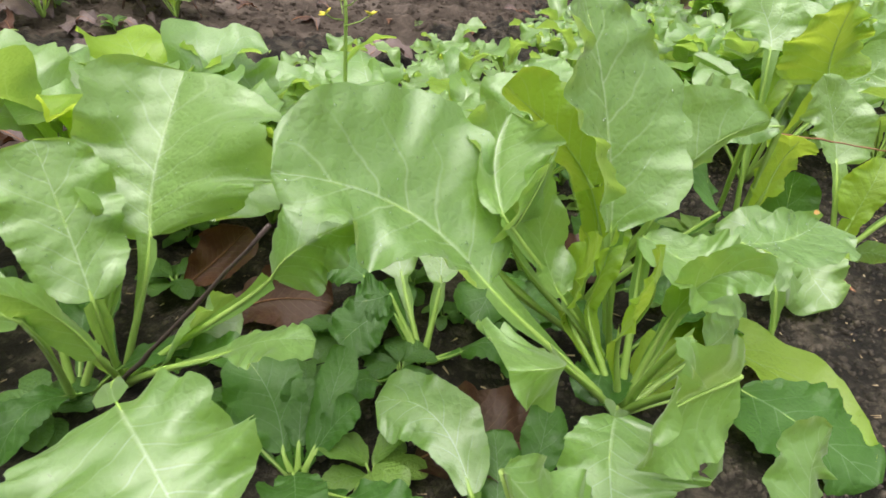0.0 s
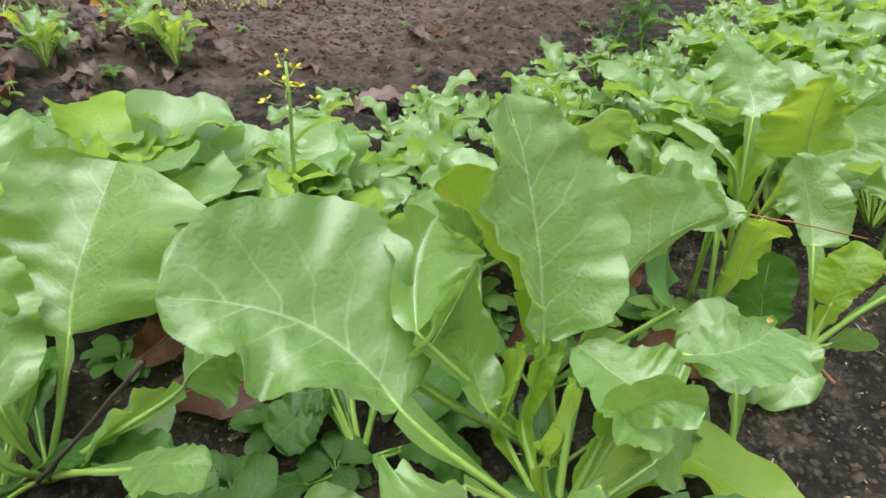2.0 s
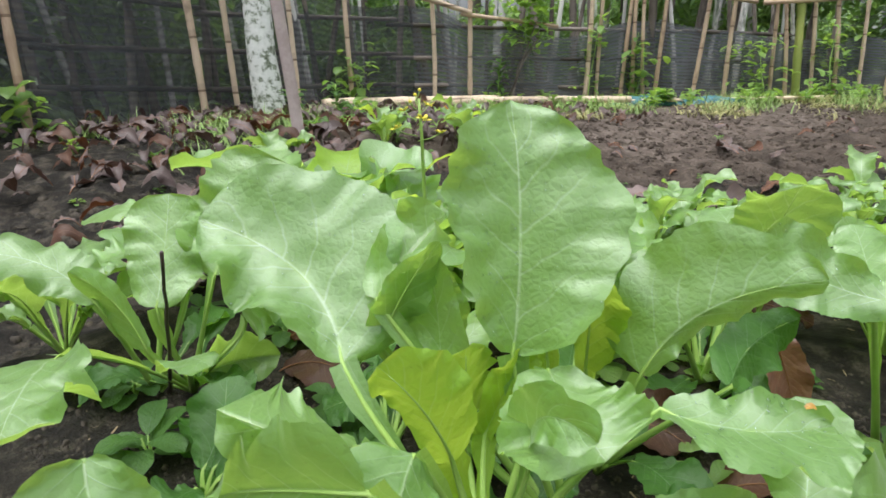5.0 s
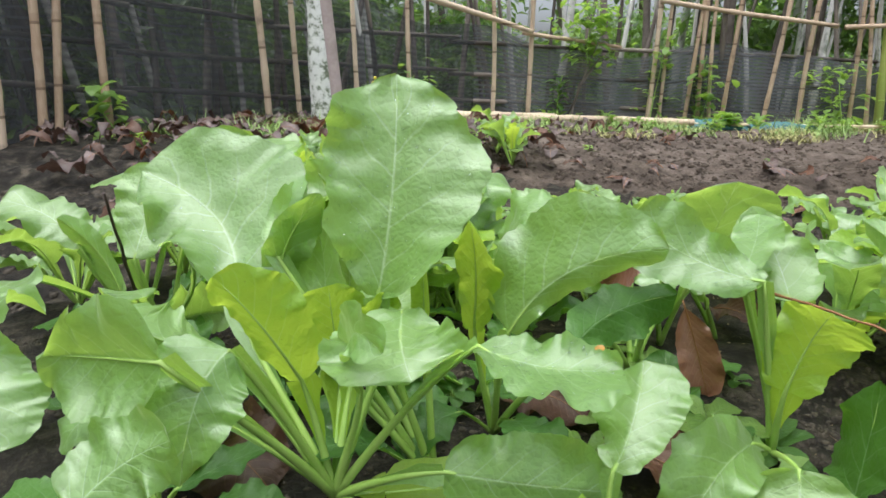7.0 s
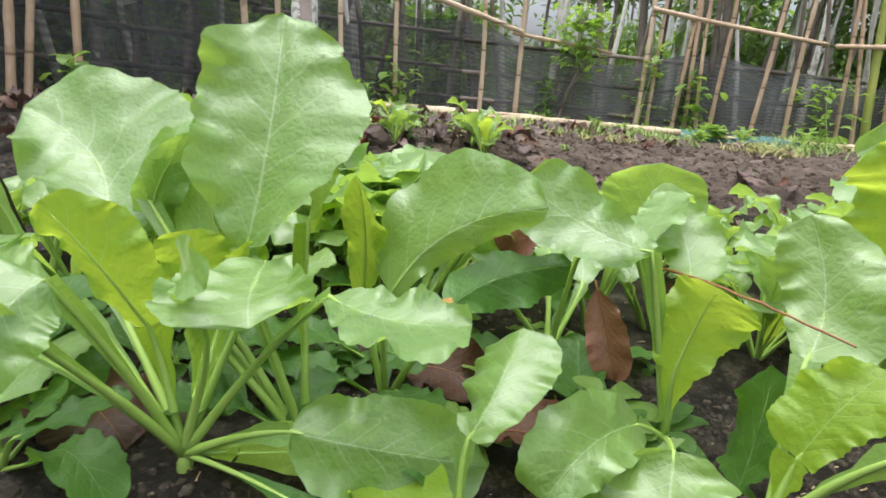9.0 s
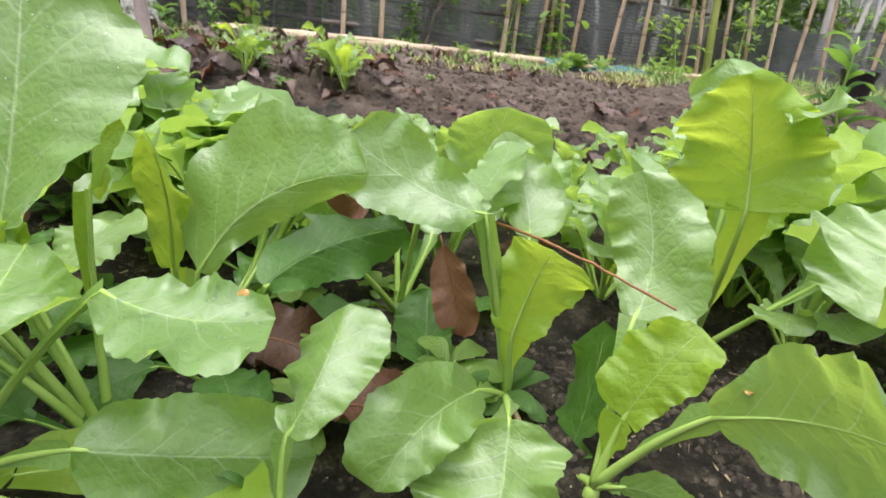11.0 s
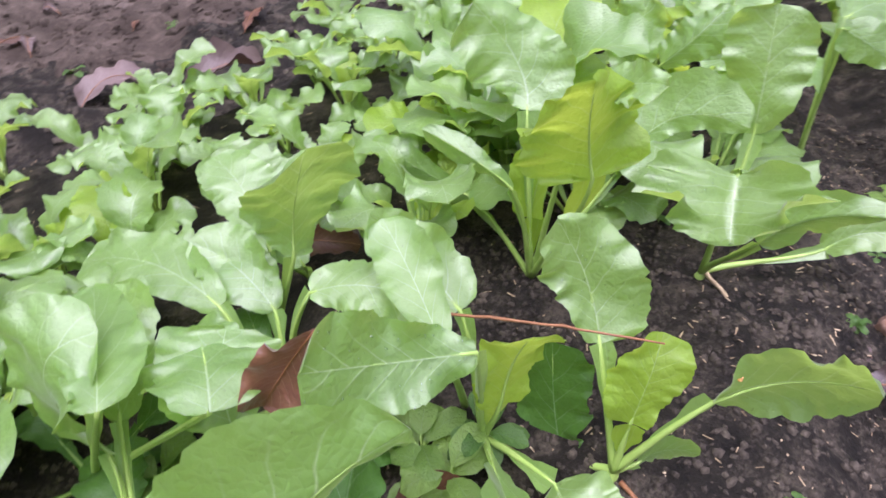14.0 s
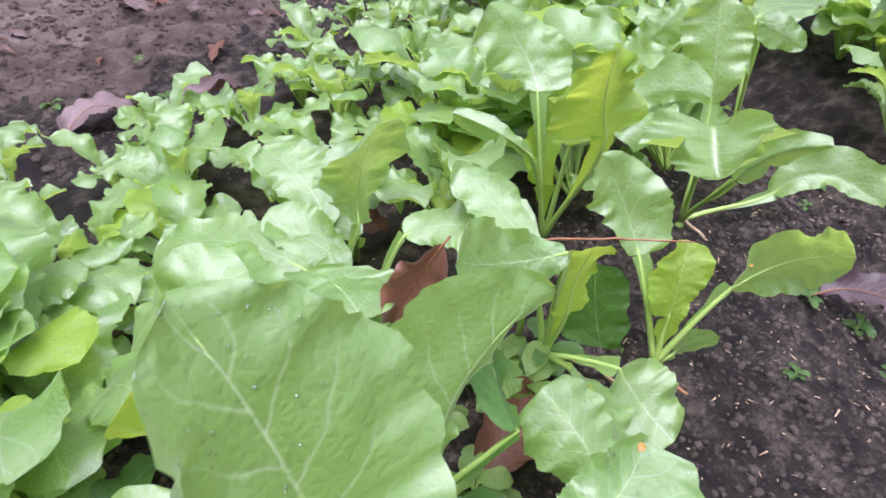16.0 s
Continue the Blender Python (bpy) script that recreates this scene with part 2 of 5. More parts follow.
STRAW = plain("yellowed_grass", [(0.3, (0.20, 0.21, 0.06)), (0.7, (0.44, 0.40, 0.17))], 30, 0.7, 0.2, 0.001)
GRASS = plain("green_grass", [(0.3, (0.12, 0.22, 0.04)), (0.7, (0.32, 0.43, 0.12))], 30, 0.55, 0.2, 0.001)
PETAL = plain("yellow_petal", [(0.3, (0.72, 0.58, 0.03)), (0.7, (0.85, 0.75, 0.10))], 80, 0.5, 0.1, 0.0005)
PINK_BARK = plain("pinkish_grey_wood", [(0.3, (0.30, 0.22, 0.20)), (0.7, (0.56, 0.46, 0.43))], 10, 0.7, 0.4, 0.003, fine=70)


def water_material():
    """Clear bead: light passes, with a bright glossy surface."""
    m, t, p, out = nodes_of("water_drop")
    clear = t.nodes.new("ShaderNodeBsdfTransparent")
    clear.inputs["Color"].default_value = (0.97, 1.0, 0.97, 1)
    shine = t.nodes.new("ShaderNodeBsdfGlossy")
    shine.inputs["Roughness"].default_value = 0.2
    edge = t.nodes.new("ShaderNodeFresnel")
    edge.inputs["IOR"].default_value = 1.4
    mx = t.nodes.new("ShaderNodeMixShader")
    t.links.new(math_node(t, "MULTIPLY_ADD", edge.outputs[0], 0.6, 0.10), mx.inputs[0])
    t.links.new(clear.outputs[0], mx.inputs[1])
    t.links.new(shine.outputs[0], mx.inputs[2])
    t.links.new(mx.outputs[0], out.inputs["Surface"])
    return m


def net_material(name, tone, cover_part):
    """Black knitted shade cloth: a fine open weave with denser bands."""
    m, t, p, out = nodes_of(name)
    p.inputs["Base Color"].default_value = (tone, tone * 1.05, tone * 1.1, 1)
    p.inputs["Roughness"].default_value = 0.55
    tc = t.nodes.new("ShaderNodeTexCoord")
    sep = t.nodes.new("ShaderNodeSeparateXYZ")
    t.links.new(tc.outputs["UV"], sep.inputs[0])
    cover = noise_tex(t, 2.2, 4)
    band = t.nodes.new("ShaderNodeTexWave")
    band.bands_direction = "Y"
    band.inputs["Scale"].default_value, band.inputs["Distortion"].default_value = 7.0, 3.0
    t.links.new(tc.outputs["UV"], band.inputs["Vector"])
    thread = noise_tex(t, 300, 2)
    f = math_node(t, "ADD", math_node(t, "MULTIPLY", cover, 0.45), math_node(t, "MULTIPLY", band.outputs["Fac"], 0.14))
    f = math_node(t, "ADD", f, math_node(t, "MULTIPLY", thread, 0.25))
    f = math_node(t, "ADD", f, cover_part)
    tr = t.nodes.new("ShaderNodeBsdfTransparent")
    mx = t.nodes.new("ShaderNodeMixShader")
    t.links.new(f, mx.inputs[0])
    t.links.new(tr.outputs[0], mx.inputs[1])
    t.links.new(p.outputs[0], mx.inputs[2])
    t.links.new(mx.outputs[0], out.inputs["Surface"])
    return m


WATER = water_material()
# second cloth is the same weave with pale veiling haze painted into its tone
NET, NET_HAZY = net_material("black_shade_cloth", 0.05, 0.29), net_material("hazy_shade_cloth", 0.12, 0.28)

# ---- building helpers ----
def part(name, bm, material, parent=None, label="", smooth=True, category="", kind="", group=""):
    """Links a bmesh as one mesh object, under a thing or a part if one is given (in world coordinates)."""
    me = bpy.data.meshes.new(name)
    bm.to_mesh(me)
    bm.free()
    me.materials.append(material)
    if smooth:
        me.shade_smooth()
    ob = new(name, me)
    if parent is not None:
        up, m = parent, Matrix()
        while up is not None:
            m = up.matrix_basis @ m
            up = up.parent
        ob.parent = parent
        me.transform(m.inverted())
    return tagged(ob, label, category, group, kind)


def smoothstep(a, b, x):
    x = min(1.0, max(0, (x - a) / (b - a)))
    return x * x * (3 - 2 * x)


def bez(a, b, c, s):
    return a * (1 - s) ** 2 + b * (2 * s * (1 - s)) + c * s * s


def tube(bm, pts, radii, sides=7, flat=1.0):
    """A tapered round stick along points."""
    rings = []
    for k, p in enumerate(pts):
        d = (pts[min(k + 1, len(pts) - 1)] - pts[max(k - 1, 0)]).normalized()
        a = d.cross(Vector((0.13, 0.9, 0.41))).normalized()
        b = d.cross(a)
        rings.append([bm.verts.new(p + (a * math.cos(q) + b * math.sin(q) * flat) * radii[k]) for q in (math.tau * i / sides for i in range(sides))])
    for r, s in zip(rings, rings[1:]):
        for i in range(sides):
            bm.faces.new((r[i], r[(i + 1) % sides], s[(i + 1) % sides], s[i]))
    bm.faces.new(rings[0][::-1])
    bm.faces.new(rings[-1])
    return rings


def blade(bm, joint, mid, tip, width, face, rng, cup=0.25, wave=1.0, rows=22, cols=12, lobes=0.5, point=0.5, teeth=1.0, edges=None, neck=0.0):
    """A leaf blade along a bent midrib: wedge base, ragged wavy edge, halves that fold differently, puckers between the veins.
    edges: the two outermost points of the margin, which then set both halves' reach and slant."""
    joint, mid, tip, face = (Vector(v) for v in (joint, mid, tip, face))
    ctrl = mid * 2 - (joint + tip) / 2
    uv = bm.loops.layers.uv.get("leaf") or bm.loops.layers.uv.new("leaf")
    o1, o2, o3 = (rng.uniform(0, 90) for _ in range(3))
    cups = (cup + rng.uniform(-0.22, 0.22), cup + rng.uniform(-0.22, 0.22))
    if edges:
        cups = tuple(0.3 * c for c in cups)
    curl = (rng.uniform(-0.10, 0.16), rng.uniform(-0.10, 0.16))
    grid, length = [], (joint - mid).length + (mid - tip).length
    peak = 0.66
    top = (peak ** 0.80) * ((1 - peak) ** (0.412 * point / 0.5))
    reach = None
    if edges:
        reach = []
        for e in edges:
            e = Vector(e)
            w = min((k / 40 for k in range(14, 31)), key=lambda q: (bez(joint, ctrl, tip, q) - e).length)
            dw = (bez(joint, ctrl, tip, w + 0.02) - bez(joint, ctrl, tip, w - 0.02)).normalized()
            out = e - bez(joint, ctrl, tip, w)
            out -= dw * out.dot(dw)
            reach.append((w, dw, out.normalized(), max(out.length, 0.008)))
    for i in range(rows + 1):
        s = i / rows
        p = bez(joint, ctrl, tip, s)
        d = (bez(joint, ctrl, tip, min(1, s + 0.02)) - bez(joint, ctrl, tip, max(0, s - 0.02))).normalized()
        side = d.cross(face).normalized()
        nrm = side.cross(d).normalized()
        body = (s ** 0.80) * ((1 - s) ** (0.412 * point / 0.5)) / top if s < 1 else 0
        line = []
        for k in range(cols + 1):
            u = 2 * k / cols - 1
            h, au = (1 if u > 0 else 0), abs(u)
            q = o1 + h * 17.3
            wing = 0.22 * lobes * max(0, noise.noise((s * 7 + q, 5.1, o2))) * smoothstep(0, 0.08, s) * smoothstep(0.45, 0.15, s)
            half = width / 2 * (body + wing) + 0.0012
            if reach:
                w, dw, out, most = reach[h]
                a, b = 1.05 * w * point / 0.5, 1.05 * (1 - w) * point / 0.5
                half = most * (min(1.0, (s / w) ** a * ((1 - s) / (1 - w)) ** b) if 0 < s < 1 else 0) + wing * most + 0.0012
                arm = dw.rotation_difference(d) @ out
                side = arm if h else -arm
                nrm = side.cross(d).normalized()
            half += neck * (1 - s) ** 5
            edge = 1 + au * (0.19 * noise.noise((s * 4.2 + q, 1.3, o2)) + teeth * (0.075 * noise.noise((s * 11 + q, 7.7, o2)) + 0.07 * noise.noise((s * 27 + q, 2.2, o3)) + 0.06 * (0.5 - abs((s * 9 + 1.6 * noise.noise((s * 5 + q, 0.7, o2))) % 1 - 0.35)) * smoothstep(0.15, 0.4, s)))
            ruff = noise.noise((s * 4.2 + q, 3.3, o3)) * 0.95 + noise.noise((s * 9 + q, 8.1, o3)) * 0.42 + noise.noise((s * 19 + q, 4.4, o3)) * 0.2 * au
            lift = cups[h] * half * au ** 1.5 + curl[h] * half * au ** 4 + wave * 0.29 * width * (0.35 + 0.65 * body) * au ** 2.2 * ruff
            at = p + side * (u * half)
            puck = width * (0.034 * noise.noise(at * 34 + Vector((o1, 0, 0))) + 0.022 * noise.noise(at * 85)) * (0.3 + au)
            narrow = 1 - 0.16 * abs(cups[h]) * au
            line.append((bm.verts.new(p + side * (u * half * edge * narrow) + nrm * (lift + puck)), u, s))
        grid.append(line)
    for i in range(rows):
        for k in range(cols):
            q = (grid[i][k], grid[i][k + 1], grid[i + 1][k + 1], grid[i + 1][k])
            f = bm.faces.new([v[0] for v in q])
            f.smooth = True
            for lp, v in zip(f.loops, q):
                lp[uv].uv = (v[1] / 2 + 0.5, v[2])
    return ctrl, length


def drops(bm, spots, bead_rng):
    """Flattened water beads on a leaf, at places with a normal."""
    for p, n in spots:
        r = bead_rng.choice((0.0005, 0.0007, 0.0009, 0.0013))
        m = Matrix.Translation(p + n * r * 0.2) @ n.to_track_quat("Z", "Y").to_matrix().to_4x4() @ Matrix.Diagonal((r, r * bead_rng.uniform(1, 1.5), r * 0.75, 1))
        bmesh.ops.create_icosphere(bm, subdivisions=1, radius=1, matrix=m)


PLANT_LABEL = "leafy green mustard plant growing in dark bed soil"
leaf_rng = random.Random(5)


def plant(x, y, z=0.055, label=PLANT_LABEL):
    ob = new("mustard_plant")
    ob.location = (x, y, z)
    if z > 0.065:
        bm = bmesh.new()
        tube(bm, [Vector((x + 0.002 * math.sin(2 * k), y, z - 0.035 + 0.0095 * k)) for k in range(5)], [0.0045, 0.005, 0.006, 0.006, 0.003], 9)
        part("crown", bm, STALK, ob, "short pale base of the stem")
    return tagged(ob, label, "vegetable plant", "mustard plants in the bed")


def leaf(owner, joint, mid, tip, width=0.1, face=(0, 0, 1), cup=0.25, wave=1.0, beads=0, mat=None, rows=42, cols=18, stem=1.0, lobes=0.6, point=0.5, teeth=0.95, edges=None):
    """One leaf of a plant: the blade, its stalk with the midrib, and beads of rain."""
    rng = leaf_rng
    j, mi, ti = Vector(joint), Vector(mid), Vector(tip)
    if edges:
        across = Vector(edges[1]) - Vector(edges[0])
        width, face, cup = across.length, across.cross(ti - j).normalized(), 0.0
        face = -face if face.z < 0 else face
    root = owner.matrix_basis.translation
    ctrl = mi * 2 - (j + ti) / 2
    nrm = Vector(face).normalized()
    # line of the stalk
    reach = j - root
    knee = root + reach * 0.33 + Vector((0, 0, 0.06 * reach.length))
    into = (ctrl - j).normalized()
    turn = max(0, into.dot(reach.normalized()))
    c = j - (reach.normalized() * (1 - 0.5 * turn) + into * 0.5 * turn) * reach.length * 0.3
    pts, radii = [], []
    for k in range(11):
        s = k / 10
        pts.append(root * (1 - s) ** 3 + knee * (3 * s * (1 - s) ** 2) + c * (3 * s * s * (1 - s)) + j * s ** 3)
        radii.append((0.0042 - 0.0024 * s) * stem)
    bm = bmesh.new()
    neck = min(width * 0.2, 0.015) if mat is LEAF_YOUNG_BACKLIT else min(width * 0.09, 0.008)
    _, length = blade(bm, j, mi, ti, width, face, rng, cup, wave, rows, cols, lobes, point, teeth, edges, neck)
    # the blade runs down the stalk as narrow wavy wings
    uv = bm.loops.layers.uv.get("leaf")
    strip, o = [], rng.uniform(0, 50)
    for k in range(4, 11):
        s = k / 10
        d = (pts[min(k + 1, 10)] - pts[k - 1]).normalized()
        w = d.cross(nrm).normalized()
        half = 0.002 + neck * smoothstep(0.15, 1.0, s) ** 1.4
        up = w.cross(d) * half * 0.45
        strip.append([bm.verts.new(pts[k] + w * (q * half * (1 + 0.5 * noise.noise((s * 5, q * 3, o)))) + up * abs(q)) for q in (-1, -0.3, 0.3, 1)])
    for a, b in zip(strip, strip[1:]):
        for q in range(3):
            f = bm.faces.new((a[q], a[q + 1], b[q + 1], b[q]))
            f.smooth = True
            for lp, u in zip(f.loops, (0.1 + 0.27 * q, 0.37 + 0.27 * q, 0.37 + 0.27 * q, 0.1 + 0.27 * q)):
                lp[uv].uv = (u, 0.01)
    if beads:
        bm.faces.ensure_lookup_table()
        bm.normal_update()
        fv = Vector(face)
        spots, bead_rng = [], random.Random(int(width * 1e5))
        for _ in range(beads):
            f = bead_rng.choice(bm.faces)
            n = f.normal if f.normal.dot(fv) > 0 else -f.normal
            a, b = f.verts[0].co, f.verts[2].co
            spots.append((a.lerp(b, bead_rng.random()), n))
    ob = part("leaf", bm, mat or LEAF, owner)
    bm = bmesh.new()
    for k in range(1, 10):
        s = k / 10
        r = (0.0012 * (1 - s) ** 1.2 + 0.0002) * stem
        pts.append(bez(j, ctrl, ti, s) - nrm * 1.25 * r)
        radii.append(r)
    tube(bm, pts, radii, 7 if rows > 30 else 5)
    part("stalk", bm, STALK, ob, "pale green ribbed stalk and midrib")
    if beads:
        bm = bmesh.new()
        drops(bm, spots, bead_rng)
        tagged(part("raindrop_film", bm, WATER, ob, "clear beads of rain"), kind="stuff")
    return ob

# ---- ground ----
def lum(x, y, f, octaves=3):
    v, a = 0.0, 1.0
    for _ in range(octaves):
        v += a * noise.noise(Vector((x * f, y * f, 3.7)))
        f, a = f * 2.1, a * 0.55
    return v


FENCE = [(-1.7, -2.0), (-1.86, 0.2), (-1.98, 0.95), (-2.06, 1.65), (-1.90, 2.85), (-1.34, 3.78), (-0.65, 4.40), (-0.05, 4.85), (1.2, 5.75), (4.0, 7.6)]
BED_FAR = [(-3.0, 0.85), (-0.6, 1.28), (-0.2, 1.42), (0.0, 1.49), (0.13, 1.54), (0.25, 1.70), (0.40, 1.97), (0.54, 2.18), (0.9, 2.8), (1.3, 3.6)]
BED_NEAR = [(0.55, -2.0), (0.72, 0.35), (0.80, 0.75), (0.98, 1.0), (1.12, 1.4), (1.5, 2.3), (2.1, 3.6)]


EARTHED = [(0.260, 0.448, 0.022), (0.473, 0.778, 0.014), (0.575, 0.726, 0.017), (0.764, 0.953, 0.012)]


def side_of(line, x, y):
    """Signed distance from a line of points: positive on its left."""
    best, sign = 1e9, 1
    for (ax, ay), (bx, by) in zip(line, line[1:]):
        dx, dy = bx - ax, by - ay
        k = max(0, min(1, ((x - ax) * dx + (y - ay) * dy) / (dx * dx + dy * dy)))
        d = math.hypot(x - ax - k * dx, y - ay - k * dy)
        if d < best:
            best, sign = d, (1 if dx * (y - ay) - dy * (x - ax) > 0 else -1)
    return best * sign


def bed_part(x, y):
    """1 on the bed, 0 off it, with a sloping edge."""
    a = smoothstep(0.10, -0.05, side_of(BED_FAR, x, y)) if y < 3.6 else 0
    b = smoothstep(-0.12, 0.06, side_of(BED_NEAR, x, y))
    c = smoothstep(-0.62, -0.45, x)
    return a * b * c * smoothstep(3.6, 3.0, y)


def ground_z(x, y, fine=True):
    if abs(x) > 12 or abs(y) > 14:
        return 0.2
    bed = bed_part(x, y)
    n = -0.895 * x + 0.445 * y
    rise = (0.19 - 0.09 * smoothstep(1.2, 3.8, y)) * smoothstep(0.6, 2.0, n) if n > 0 else 0.0
    if y > 3.2:
        rise = max(rise, 0.09 * smoothstep(3.0, 4.3, y))
    off = rise - 0.01
    drop = smoothstep(0.02, -0.30, side_of(BED_NEAR, x, y)) * smoothstep(3.5, 2.4, y)
    off -= 0.075 * drop
    if x > 1.25:
        off += 0.085 * smoothstep(1.28, 1.45, x - 0.25 * (y - 1.3)) * drop
    far = side_of(BED_FAR, x, y)
    mound = math.exp(-((far - 0.55) / 0.28) ** 2) * smoothstep(-0.3, 0.2, x) * smoothstep(-0.4, 0.3, x)
    mound += 0.5 * math.exp(-((far - 0.42) / 0.25) ** 2) * smoothstep(-0.8, -0.2, x) * smoothstep(0.4, 0.0, x)
    off += 0.085 * mound * (0.75 + 0.5 * lum(x, y, 3, 2))
    z = bed * 0.055 + (1 - bed) * off
    if 0.1 < x < 0.9 and 0.3 < y < 1.1:
        z += sum(h * math.exp(-((x - px) ** 2 + (y - py) ** 2) / 0.004) for px, py, h in EARTHED)
    if fine:
        rough = 0.010 + 0.017 * (1 - bed) * smoothstep(2.4, 0.2, n - 0.6)
        z += rough * lum(x, y, 7, 4) + 0.45 * rough * lum(x + 0.03 * lum(x, y, 9, 2), y, 17, 3)
    return z


def spread(lo, a, b, hi, step, grow=1.35):
    xs = list(np.arange(a, b, step))
    d, x = step, xs[-1]
    while x < hi:
        d *= grow
        x += d
        xs.append(x)
    d, x = step, a
    while x > lo:
        d *= grow
        x -= d
        xs.insert(0, x)
    return xs


def ground():
    xs, ys = spread(-400, -2.1, 1.6, 400, 0.016), spread(-400, 0.25, 3.4, 400, 0.016)
    vs = [(x, y, ground_z(x, y)) for y in ys for x in xs]
    w = len(xs)
    fs = [(j * w + i, j * w + i + 1, j * w + w + i + 1, j * w + w + i) for j in range(len(ys) - 1) for i in range(w - 1)]
    me = bpy.data.meshes.new("ground")
    me.from_pydata(vs, [], fs)
    me.shade_smooth()
    me.materials.append(SOIL)
    me.materials.append(BANK_SOIL)
    me.materials.append(DRY_GROUND)
    for f in me.polygons:
        c = f.center
        if abs(c.x) < 9 and c.y > 1.1 and side_of(BED_FAR, c.x, c.y) + 0.10 * lum(c.x, c.y, 6, 3) > 0.34 and c.y < 9:
            f.material_index = 2 if side_of(BED_FAR, c.x, c.y) + 0.25 * lum(c.x, c.y, 4, 3) > 0.78 and -1.9 + 0.2 * c.y < c.x < 0.1 else 1
    return tagged(new("ground", me), "dark damp garden soil, raked into a bed beside a cloddy bank", "ground", kind="structure")


ground()
# added wall, never in view: holds back low sky light from the south
bm = bmesh.new()
bmesh.ops.create_cube(bm, size=1, matrix=pose(0, -3.2, 0.6) @ Matrix.Diagonal((14, 0.12, 1.6, 1)))
tagged(part("wall_south", bm, BARK_DARK, label="plain unseen wall added to block low sky light from the south", smooth=False), kind="structure", category="wall")
rng = random.Random(11)


def lumps(name, places, material, label, category):
    """Many small uneven lumps in one mesh."""
    vs, fs = [], []
    base = [(-1, 0, 0), (1, 0, 0), (0, -1, 0), (0, 1, 0), (0, 0, 1), (0.6, 0.6, 0.5), (-0.6, 0.6, 0.5), (-0.6, -0.6, 0.5), (0.6, -0.6, 0.5)]
    tri = [(4, 5, 6), (4, 6, 7), (4, 7, 8), (4, 8, 5), (5, 1, 3), (5, 3, 6), (6, 3, 0), (6, 0, 7), (7, 0, 2), (7, 2, 8), (8, 2, 1), (8, 1, 5)]
    for x, y, r, flat in places:
        z = ground_z(x, y) - r * 0.35
        a, e, k = rng.uniform(0, 6.3), rng.uniform(0.7, 1.5), len(vs)
        for px, py, pz in base:
            s = rng.uniform(0.55, 1.45) * r
            px, py = px * e * s, py * s
            vs.append((x + px * math.cos(a) - py * math.sin(a), y + px * math.sin(a) + py * math.cos(a), z + pz * s * flat + (r * 0.35 if pz else 0)))
        fs += [(p + k, q + k, s + k) for p, q, s in tri]
    me = bpy.data.meshes.new(name)
    me.from_pydata(vs, [], fs)
    me.shade_smooth()
    me.materials.append(material)
    return tagged(new(name, me), label, category, kind="stuff")


clods = []
while len(clods) < 5000:
    x, y = rng.uniform(-1.3, 1.6), rng.uniform(0.3, 3.4)
    b = bed_part(x, y)
    if rng.random() < (0.25 if b > 0.5 else 1.0):
        r = rng.choice((0.002, 0.003, 0.004)) if b > 0.3 else rng.choice((0.003, 0.004, 0.006, 0.008, 0.012))
        clods.append((x, y, r if x < 0.7 else min(r, 0.004), rng.uniform(0.6, 1.0)))
while len(clods) < 19000:
    x, y = rng.uniform(0.45, 1.35), rng.uniform(0.4, 1.7)
    clods.append((x, y, rng.choice((0.0015, 0.002, 0.0025, 0.003, 0.004, 0.005)), rng.uniform(0.6, 1.0)))
while len(clods) < 23000:
    x, y = rng.uniform(-0.35, 0.5), rng.uniform(0.3, 0.95)
    clods.append((x, y, rng.choice((0.0015, 0.002, 0.003, 0.004)), rng.uniform(0.6, 1.0)))
while len(clods) < 34000:
    x, y = rng.uniform(-1.2, 1.5), rng.uniform(1.4, 4.3)
    far = side_of(BED_FAR, x, y)
    if 0.05 < far < 2.6 and lum(x, y, 6, 2) > rng.uniform(-0.9, 0.5) and lum(x, y, 1.7, 2) > -0.45 + 0.5 * smoothstep(0.3, -0.4, x):
        clods.append((x, y, rng.choice((0.002, 0.002, 0.003, 0.003, 0.004, 0.004, 0.005, 0.006, 0.009)), rng.uniform(0.3, 0.6)))
on_bank = [c for c in clods if c[1] > 1.1 and side_of(BED_FAR, c[0], c[1]) > 0.32]
lumps("soil_clods", [c for c in clods if not (c[1] > 1.1 and side_of(BED_FAR, c[0], c[1]) > 0.32)], CLOD, "loose crumbs of dark bed soil", "soil")
lumps("clay_clods", on_bank, BANK_SOIL, "crumbled clods of greyish clay on the bank", "soil")


def husks():
    bm = bmesh.new()
    for _ in range(3600):
        x, y = rng.uniform(-0.4, 1.35), rng.uniform(0.35, 1.5)
        if rng.random() > (0.35 if x < 0.55 else 1.0):
            continue
        l, w, a = rng.choice((0.002, 0.003, 0.004, 0.006, 0.010)), rng.uniform(0.0006, 0.0022), rng.uniform(0, 6.3)
        m = pose(x, y, ground_z(x, y) + 0.002, rng.uniform(-20, 20), rng.uniform(-20, 20), math.degrees(a)) @ Matrix.Diagonal((l, w, w * 0.6, 1))
        bmesh.ops.create_cone(bm, segments=5, radius1=0.6, radius2=rng.uniform(0.1, 0.5), depth=1.0, cap_ends=True, matrix=m @ pose(0, 0, 0, 0, 90, 0))
    tagged(part("straw_litter", bm, HUSK, label="short straw and wood chips strewn on soil", smooth=False, category="litter"), kind="stuff")


husks()

# ---- fence: bamboo stakes with black shade cloth ----
fence = tagged(new("fence"), "rustic fence of bamboo stakes hung with black shade cloth", "fence")
fence.location = (-1.35, 3.95, 0.2)


